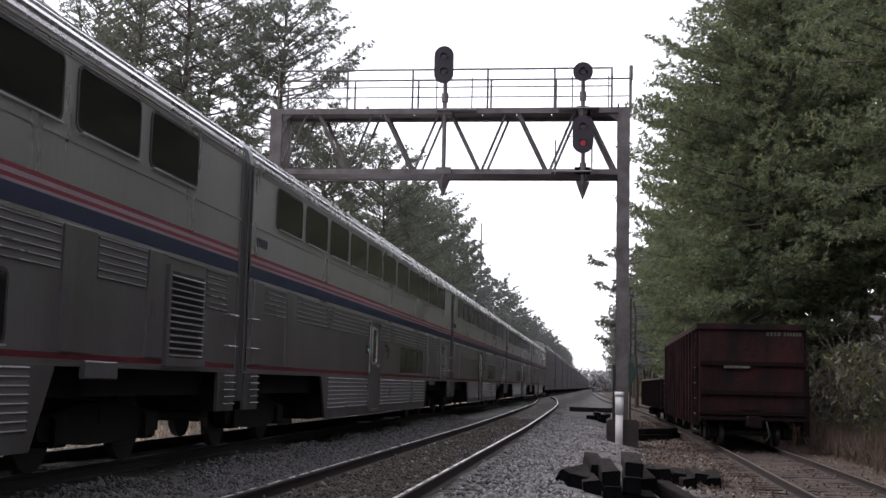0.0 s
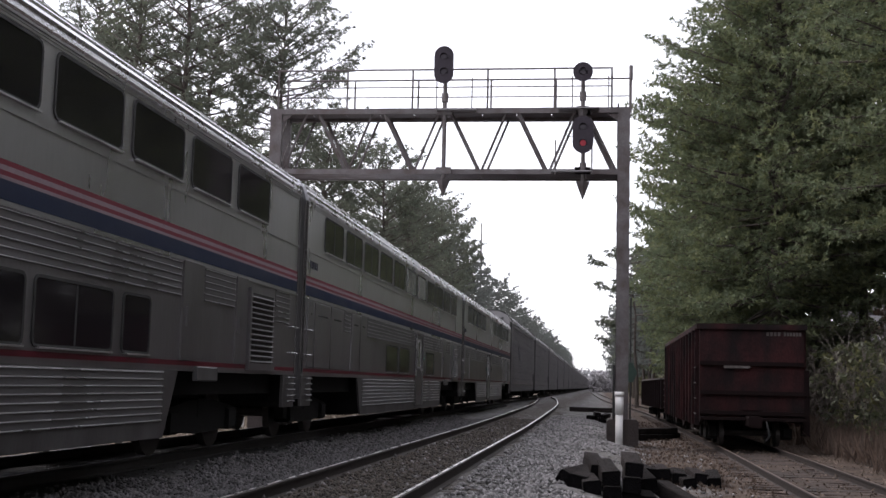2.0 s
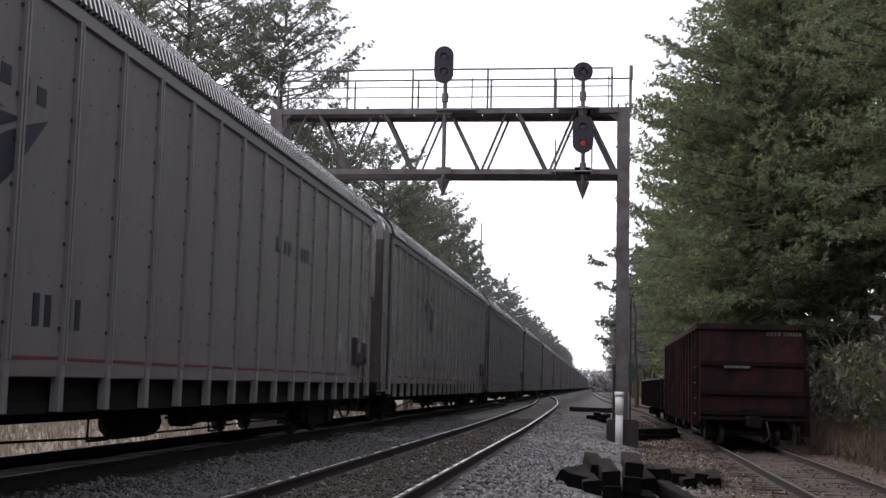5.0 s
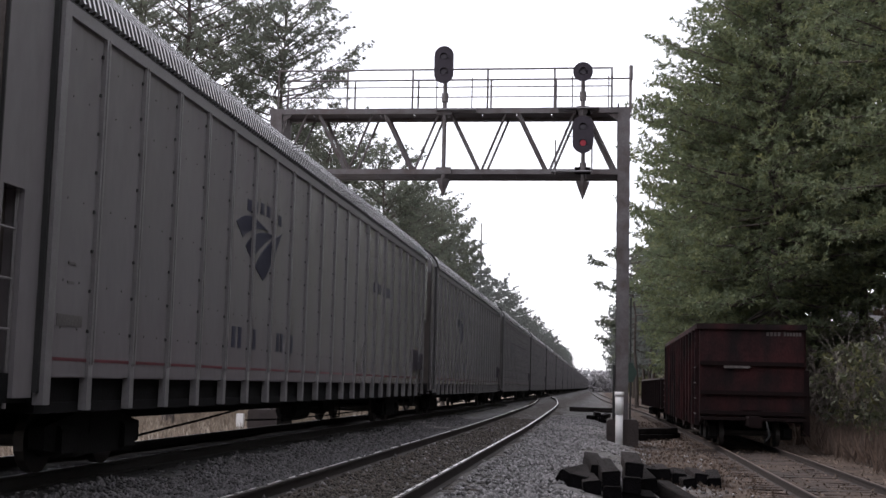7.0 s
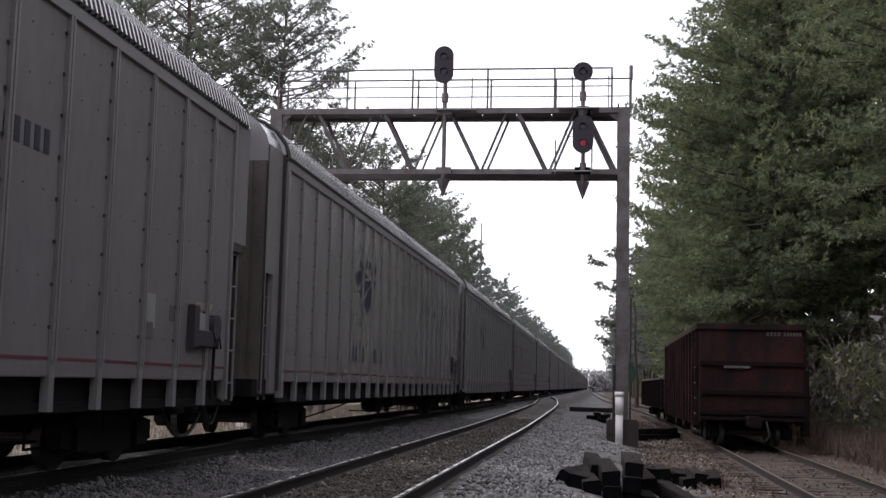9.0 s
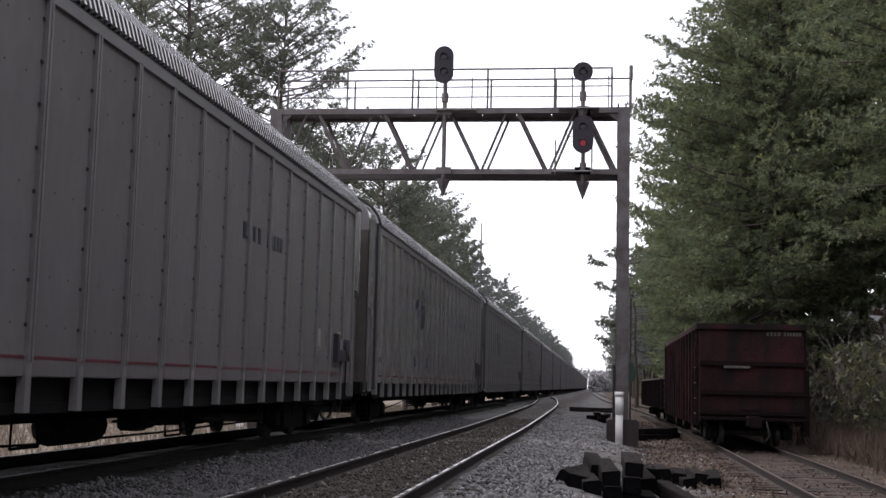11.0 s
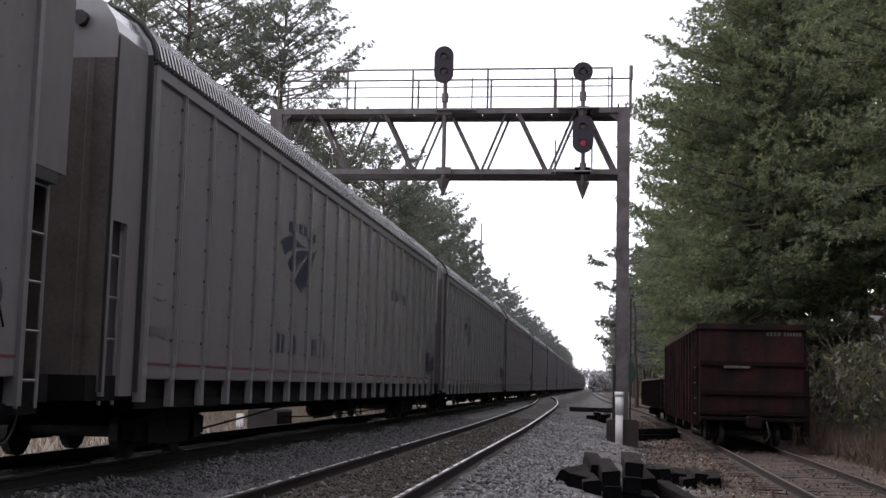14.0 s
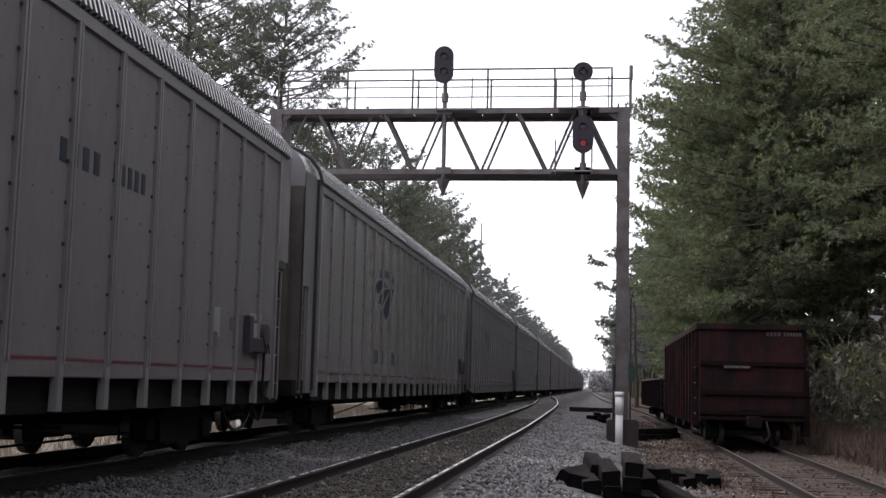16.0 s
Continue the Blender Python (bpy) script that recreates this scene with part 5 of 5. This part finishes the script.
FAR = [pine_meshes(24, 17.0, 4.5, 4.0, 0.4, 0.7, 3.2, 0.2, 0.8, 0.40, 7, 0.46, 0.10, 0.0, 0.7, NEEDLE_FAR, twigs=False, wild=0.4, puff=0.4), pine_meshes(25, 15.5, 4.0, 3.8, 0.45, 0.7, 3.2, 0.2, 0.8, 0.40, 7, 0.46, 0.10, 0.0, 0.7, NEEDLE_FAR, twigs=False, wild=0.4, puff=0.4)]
for i in range(22):
    y = 42 + i * 4.0
    tree(THIN[i % 2], (16 + r.uniform(2, 14) + (y - 40) * 0.05, y), "slender pine deep in the roadside wood", "pines in the wood", r.uniform(0, 360))
for i in range(14):
    y = 125 + i * 16
    tree(FAR[i % 2], (6.0 + r.uniform(-0.5, 3) - i * 0.10, y), RIGHT_LABEL, "pines beside the siding", r.uniform(0, 360), 1.15)
# unseen pines added along the siding, past and behind the camera, to block sky
for i in range(22):
    y = 31 - i * 4.2
    tree(BULK[i % 2], (10.5 + r.uniform(0, 2.5) + 1.8 * (i % 2) + max(0, y - 8) * 0.42, y), RIGHT_LABEL, "pines in the wood", r.uniform(0, 360), 0.86)

# behind the main line: open crowns against the sky
OPEN = [pine_meshes(31, 20.6, 11.6, 3.9, 0.45, 0.33, 3.5, 0.42, 0.36, 0.19, 13, 0.21, 0.025, 0.15, 0.8, NEEDLE_GREY, wild=0.4, bald=0.06, puff=0.45),
        pine_meshes(32, 22.5, 9.5, 4.3, 0.45, 0.46, 3.2, 0.46, 0.40, 0.21, 12, 0.24, 0.028, 0.12, 0.85, NEEDLE_GREY, wild=0.5, bald=0.15, puff=0.42),
        pine_meshes(33, 17.6, 6.5, 3.5, 0.45, 0.40, 3.4, 0.40, 0.40, 0.24, 11, 0.28, 0.038, 0.12, 0.85, NEEDLE_GREY, wild=0.5, bald=0.08, puff=0.42)]
for x, y, k, turn, size in [(-15.6, 55.0, 0, 30, 1.0), (-18.4, 50.0, 1, 100, 1.0), (-21.3, 51.0, 1, 220, 1.0), (-20.6, 60.0, 0, 300, 1.02), (-25.0, 56.0, 1, 60, 1.0), (-15.4, 66.0, 2, 150, 0.98), (-13.9, 75.0, 2, 280, 0.98), (-17.3, 71.0, 2, 20, 0.98), (-12.9, 80.0, 2, 110, 0.86), (-15.4, 84.0, 2, 50, 0.94), (-14.2, 90.0, 2, 90, 0.98), (-13.4, 98.0, 2, 190, 0.98), (-14.0, 108.0, 2, 340, 1.0)]:
    tree(OPEN[k], (x, y), LEFT_LABEL, "pines behind the main line", turn, size)
for i in range(36):
    y = 112 + i * 13
    tree(FAR[i % 2], (-15.0 + r.uniform(-2.2, 1.2) - max(0, 0.9 - 0.10 * i), y), LEFT_LABEL, "pines behind the main line", r.uniform(0, 360), 1.10 if i < 9 else 1.02)
for i in range(6):
    y = 62 + i * 9
    tree(THIN[i % 2], (-25 + r.uniform(-5, 2), y), LEFT_LABEL, "pines behind the main line", r.uniform(0, 360))

# a leaning pine whose sparse boughs reach out past the gantry post
tree(pine_meshes(41, 13.6, 5.0, 5.0, 0.3, 1.0, 3.2, 0.50, 0.42, 0.22, 12, 0.36, 0.055, -0.05, 0.5, NEEDLE_GREY, lean=(-0.4, 0), wild=0.3, bald=0.22, puff=0.35), (3.2, 105.0), "sparse leaning pine with boughs over the siding", "pines beside the siding", 0)


# ---- far woods closing the line ----
def build_far_woods():
    rng = np.random.default_rng(77)
    quads = []
    for x in np.arange(-160, 160, 5.0):
        for row in range(3):
            h = 10 + 5 * rng.random()
            n = 80
            c = np.stack([x + rng.normal(0, 2.6, n), 760 + row * 25 + rng.normal(0, 3, n), h * rng.random(n) ** 0.7], 1)
            quads.append(tufts(c, np.tile([0, 0, 0.3], (n, 1)), rng, 3, 1.2, 0.36))
    put("far_woods", tri_mesh("far_woods", np.concatenate(quads), FAR_TREES), (0, 0, -1.0), "grey distant woods closing the line, paled for haze", "woods", kind="stuff")


build_far_woods()


# ---- undergrowth beside the siding, dry grass beyond the main line ----
def build_brush(name, count, area, height, mat, seed, label, blades=3, width=0.03, keep=None, leafy=False, leaf=0.22):
    rng = np.random.default_rng(seed)
    x0, x1, y0, y1 = area
    spots = []
    for a, b in rng.random((count, 2)):
        x, y = x0 + (x1 - x0) * a, y0 + (y1 - y0) * b
        if keep is None or keep(x, y):
            spots.append((x, y, ground_height(x, y)))
    c = np.array(spots)
    if leafy:
        c[:, 2] += height * rng.random(len(c)) ** 1.3
        q = tufts(c, np.tile([0, 0, 0.3], (len(c), 1)), rng, blades, min(leaf, height + 0.06), width, 1.0)
    else:
        q = tufts(c, np.tile([0, 0, 1.4], (len(c), 1)), rng, blades, height, width, 0.35)
    put(name, tri_mesh(name, q, mat), (0, 0, 0), label, "undergrowth", kind="stuff")


def beside_siding(x, y):
    return x > along(SIDING, y) + 1.9 + 0.6 * noise.noise((y * 0.4, 0, 0))


build_brush("dry_brush", 5200, (5.6, 13, 24, 62), 0.8, BROWN_BRUSH, 51, "dead brown brush and weeds beside the siding", 4, 0.022, beside_siding)
build_brush("green_bushes", 3400, (7.0, 12.5, 33, 60), 3.2, LEAF, 52, "leafy green bushes below the pines", 5, 0.06, lambda x, y: noise.noise((x * 0.5, y * 0.35, 3)) > 0.02, True)
build_brush("dead_leaves_and_weeds", 1800, (0.9, 3.0, 17, 60), 0.06, BROWN_BRUSH, 53, "dead leaves and short weeds on the dirt", 3, 0.018)
build_brush("leaf_litter", 3600, (1.6, 9.0, 14, 46), 0.02, LITTER, 58, "dead leaves scattered over the siding", 2, 0.018, None, True)
build_brush("dry_field_grass", 13000, (-45, -12.4, 22, 95), 0.45, DRY, 54, "tall dry tan grass beyond the main line", 4, 0.018)


build_brush("wood_edge_bushes", 5200, (6.4, 15, 57, 200), 2.9, BUSH, 57, "dull brown-green bushes between the pine trunks", 6, 0.10, lambda x, y: noise.noise((x * 0.35, y * 0.2, 9)) > -0.25, True, 0.40)
# Mostly unseen thicket, added to keep low sky light off the train and windows.
build_brush("wood_thicket", 7500, (15, 26, -75, 130), 8.0, BROWN_BRUSH, 55, "dense brown thicket added along the wood, mostly unseen", 5, 0.35, lambda x, y: x > 15 + max(0, y - 10) * 0.06, True, 0.9)
# Hidden behind nearer pines; added so car sides reflect dark wood, not sky.
build_brush("pine_wood_beyond", 7500, (9.0, 15, 100, 480), 18.0, BUSH, 59, "dense dark pine wood added along the siding, mostly hidden", 5, 0.5, None, True, 1.2)
build_brush("far_brushwood", 5200, (-3.2, 9.0, 425, 560), 7.0, FAR_BROWN, 60, "grey-brown brushwood beside the far line, paled for haze", 5, 0.42, None, True, 0.9)
build_brush("deep_wood", 5200, (17, 62, 75, 260), 9.0, FAR_BROWN, 61, "dense brown wood deep behind the siding, paled for haze", 5, 0.6, lambda x, y: x < y * 0.26, True, 1.3)
# Out of view behind the camera, added to block the sky at the horizon.
build_brush("thicket_behind", 1800, (-40, 26, -80, -62), 5.0, BROWN_BRUSH, 56, "unseen brown thicket added behind the camera", 5, 0.35, None, True, 0.9)


def bare_shrub_mesh(seed, height, stems):
    rng = np.random.default_rng(seed)
    s = Shape()
    for k in range(stems):
        a, d = rng.random() * 6.283, 0.15 + 0.5 * rng.random()
        p = np.array([rng.normal(0, 0.3), rng.normal(0, 0.3), 0])
        pts, q = [p], p
        for i in range(4):
            q = q + np.array([math.cos(a) * d + rng.normal(0, 0.18), math.sin(a) * d + rng.normal(0, 0.18), 1.0]) * height / 4 * (0.7 + 0.4 * rng.random())
            pts.append(q)
        s.tube(pts, [0.026, 0.02, 0.015, 0.01, 0.005], 4, caps=False)
        for i in range(7):
            b = pts[1 + int(rng.random() * 3)]
            e = b + np.array([rng.normal(0, 0.6), rng.normal(0, 0.6), 0.5 + 0.6 * rng.random()])
            s.tube([b, (b + e) / 2 + rng.normal(0, 0.06, 3), e], [0.01, 0.007, 0.003], 3, caps=False)
    return s.done("bare_shrub", BARE)


SHRUBS = [bare_shrub_mesh(61, 3.6, 9), bare_shrub_mesh(62, 2.8, 10), bare_shrub_mesh(63, 4.2, 8)]
for i in range(36):
    x, y = r.uniform(6.8, 13.5), r.uniform(33, 62)
    put("bare_shrub", SHRUBS[i % 3], (x, y, ground_height(x, y) - 0.05), "leafless grey shrub at the wood's edge", "shrub", "leafless shrubs", turn=r.uniform(0, 360))


# ---- freight cars standing on the siding ----
def build_hopper():
    car = thing("hopper_car", "rust-red open-top hopper car standing on the siding", "train car", "freight cars on the siding", (4.10, 33.5, SIDING_RAIL))
    W, L, z0, z1 = 1.38, 16.2, 0.80, 3.31
    # open-topped shell with walls of real thickness
    part("end_wall", Shape().box(-W, W, 0.0, 0.08, z0, z1).done("end_wall", HOPPER), car)
    part("end_wall", Shape().box(-W, W, L - 0.08, L, z0, z1).done("end_wall", HOPPER), car)
    for a, b in ((-W, -W + 0.06), (W - 0.06, W)):
        part("side_wall", Shape().box(a, b, 0.08, L - 0.08, z0 - 0.15, z1 - 0.1).done("side_wall", HOPPER), car)
    part("floor_sheet", Shape().box(-W + 0.06, W - 0.06, 0.08, L - 0.08, 1.0, 1.1).done("floor_sheet", HOPPER_DARK), car)
    for k in range(3):
        part("hopper_bay", Shape().prism_x([(2.6 + 3.9 * k, 1.05), (4.0 + 3.9 * k, 0.32), (4.7 + 3.9 * k, 0.32), (6.1 + 3.9 * k, 1.05)], -W + 0.12, W - 0.12).done("hopper_bay", HOPPER_DARK), car)
    part("top_rim", Shape().box(-W - 0.09, W + 0.09, -0.09, 0.1, z1 - 0.13, z1 + 0.02, bevel=0.03).box(-W - 0.09, -W + 0.05, 0.1, L, z1 - 0.12, z1 + 0.01).box(W - 0.05, W + 0.09, 0.1, L, z1 - 0.12, z1 + 0.01).done("top_rim", HOPPER), car)
    for z in (2.25, 1.46, 0.92):
        part("end_beam", Shape().box(-W, W, -0.10, 0.0, z - 0.055, z + 0.055, bevel=0.025).done("end_beam", HOPPER_DARK), car)
    for k in range(14):
        y = 0.35 + k * (L - 0.7) / 13
        for sgn in (-1, 1):
            a, b = sorted((sgn * W, sgn * (W + 0.11)))
            part("side_stake", Shape().box(a, b, y - 0.055, y + 0.055, z0 - 0.25, z1 - 0.1).done("side_stake", HOPPER), car)
    for x in (-W - 0.1, W + 0.1):
        s = Shape()
        for k in range(5):
            s.tube([(x, 0.15, 0.45 + 0.42 * k), (x, 0.62, 0.45 + 0.42 * k)], 0.018, 5)
        part("ladder", s.done("ladder", LETTER), car, "worn pale ladder rungs")
    part("side_step", Shape().box(W, W + 0.15, 0.05, 0.12, 0.35, 2.1).box(W, W + 0.15, 0.6, 0.67, 0.35, 2.1).box(W, W + 0.16, 0.05, 0.67, 0.33, 0.37).done("side_step", HOPPER_DARK), car)
    s = Shape()
    for k in range(4):
        s.box(0.40 + 0.10 * k, 0.47 + 0.10 * k, -0.006, 0.0, 3.02, 3.12)
    for k in range(6):
        s.box(0.86 + 0.08 * k, 0.92 + 0.08 * k, -0.006, 0.0, 3.02, 3.12)
    part("lettering_bars", s.done("lettering_bars", LETTER), car, "faded pale lettering bars")
    part("pale_bar", Shape().box(-0.75, -0.05, -0.112, -0.10, 2.12, 2.19).done("pale_bar", LETTER), car)
    part("end_platform", Shape().box(-W, W, -0.25, 0.0, 0.72, 0.80).box(-0.18, 0.18, -0.75, 0.1, 0.55, 0.85, bevel=0.04).done("end_platform", HOPPER_DARK), car)
    part("centre_sill", Shape().box(-0.25, 0.25, 0.0, L, 0.62, 1.0).done("centre_sill", HOPPER_DARK), car)
    for y in (1.75, L - 1.75):
        add_truck(car, y, RACK_TRUCK, RACK_WHEELS)
    part("air_hose", Shape().tube([(0.35, -0.3, 0.7), (0.4, -0.45, 0.35), (0.3, -0.5, 0.2)], 0.03, 6).done("air_hose", GASKET), car)


def build_gondola():
    car = thing("gondola_car", "low dark gondola car coupled behind the hopper", "train car", "freight cars on the siding", (4.05, 52.0, SIDING_RAIL), 1.0)
    W, L, z0, z1 = 1.45, 14.5, 0.75, 1.92
    part("shell", Shape().box(-W, W, 0, 0.07, z0, z1).box(-W, W, L - 0.07, L, z0, z1).box(-W, -W + 0.06, 0.07, L - 0.07, z0, z1).box(W - 0.06, W, 0.07, L - 0.07, z0, z1).box(-W, W, 0, L, z0 - 0.1, z0).done("shell", HOPPER_DARK), car)
    part("top_rim", Shape().box(-W - 0.05, W + 0.05, -0.05, 0.08, z1, z1 + 0.06).box(-W - 0.05, -W + 0.06, 0.08, L, z1, z1 + 0.06).box(W - 0.06, W + 0.05, 0.08, L, z1, z1 + 0.06).done("top_rim", LETTER), car, "worn pale top edge")
    for k in range(12):
        y = 0.4 + k * (L - 0.8) / 11
        for sgn in (-1, 1):
            a, b = sorted((sgn * W, sgn * (W + 0.09)))
            part("side_stake", Shape().box(a, b, y - 0.05, y + 0.05, z0 - 0.1, z1).done("side_stake", HOPPER_DARK), car)
    part("sill", Shape().box(-0.3, 0.3, -0.7, L + 0.5, 0.5, 0.72).done("sill", HOPPER_DARK), car)
    s = Shape()
    for k in range(5):
        s.tube([(-W + 0.1, -0.09, 0.75 + 0.25 * k), (-W + 0.55, -0.09, 0.75 + 0.25 * k)], 0.02, 5)
    part("ladder", s.done("ladder", LETTER), car, "worn pale ladder rungs")
    for y in (1.7, L - 1.7):
        add_truck(car, y, RACK_TRUCK, RACK_WHEELS)


build_hopper()
build_gondola()

# ---- discarded ties ----
OLD_TIES = tie_meshes("discarded_tie", 2.55, 0.23, 0.19, [OLD_TIE, TIE_END_SHADED])


def old_tie(x, y, z, turn, tilt=0.0, roll=0.0, k=0):
    ob = new("discarded_tie", OLD_TIES[k % 4])
    ob.matrix_basis = pose(x, y, z, roll, tilt, turn)
    tagged(ob, "black creosoted timber tie dumped beside the track", "railway tie", "discarded ties")


def dumped_tie(x, y, turn, layer=0.0, far_layer=None, roll=0.0, k=0):
    """A tie whose near end lies at (x, y) on so many layers of others; it runs back at the heading turn, 90 being along the track."""
    a = radians(turn)
    xe, ye = x + 2.55 * math.cos(a), y + 2.55 * math.sin(a)
    za = ground_height(x, y) - 0.02 + layer * 0.19
    zb = ground_height(xe, ye) - 0.02 + (layer if far_layer is None else far_layer) * 0.19
    old_tie((x + xe) / 2, (y + ye) / 2, (za + zb) / 2, turn, -math.degrees(math.asin((zb - za) / 2.55)), roll, k)


for i, (x, y, turn, layer, far_layer, roll) in enumerate([
        (-0.30, 16.0, 84, 0, 0, 12), (-0.07, 15.7, 94, 0, 0, -4), (0.17, 15.4, 90, 0, 0, 3), (0.42, 15.4, 88, 0, 0, -3), (0.62, 15.6, 92, 0, 0, 4),
        (0.17, 15.55, 92, 1, 1, -4), (0.41, 15.35, 89, 1, 1, 3), (0.44, 15.6, 90, 2, 2, 5), (0.69, 16.6, 93, 1, 1, -6),
        (0.0, 17.0, 93, 0.8, 0.8, 6), (-0.49, 16.3, 82, 0, 0, 30),
        (0.87, 20.3, 94, 0.6, 0, 5), (1.16, 21.8, 90, 0.35, 0, -4), (1.38, 21.4, 87, 0.25, 0, 6), (1.55, 20.9, 94, 0, 0, -8), (1.80, 21.9, 90, 0.2, 0, 4), (1.99, 21.3, 86, 0, 0, -5)]):
    dumped_tie(x, y, turn, layer, far_layer, roll, i)
dumped_tie(1.42, 14.5, 103, 0.2, 0.9, 6, 2)
for i, (x, y, turn, layer) in enumerate([(-0.3, 52, 85, 0), (0.0, 51.5, 95, 0), (0.3, 52.5, 88, 0), (-0.1, 52, 92, 1), (0.25, 52, 84, 1), (0.0, 53.0, 4, 2), (1.75, 39.8, 62, 0), (1.55, 40.4, 70, 0), (1.95, 40.8, 57, 0), (1.7, 40.4, 48, 1)]):
    old_tie(x, y, ground_height(x, y) - 0.01 + layer * 0.19, turn, r.uniform(-2, 2), r.uniform(-6, 6), i)

# ---- beyond the main line: a white marker post, a radio mast ----
put("marker_post", Shape().box(-0.13, 0.13, -0.1, 0.1, 0, 0.75, bevel=0.02).done("marker_post", PVC), (-13.9, 45.8, ground_height(-13.9, 45.8) - 0.05), "white square marker post in dry grass", "post")
mast = thing("radio_mast", "thin distant steel radio mast above the trees", "mast", at=(-40.0, 400.0, -1.5))
part("pole", Shape().tube([(0, 0, 0), (0, 0, 40), (0, 0, 57)], [0.40, 0.32, 0.24], 6).done("pole", GANTRY), mast)
for k in range(5):
    part("cross_arm", Shape().tube([(-0.5, 0, 30 + 4 * k), (0.5, 0, 30 + 4 * k)], 0.06, 5).done("cross_arm", GANTRY), mast)


# ---- what moves: the train runs toward the camera at a steady pace ----
def motions():
    for car, start in cars:
        walk(car, [(t, pose(TRAIN_X, start - SPEED * t, 0)) for t in (0.0, 4.0, 8.0, 12.0, 16.0)])


motions()
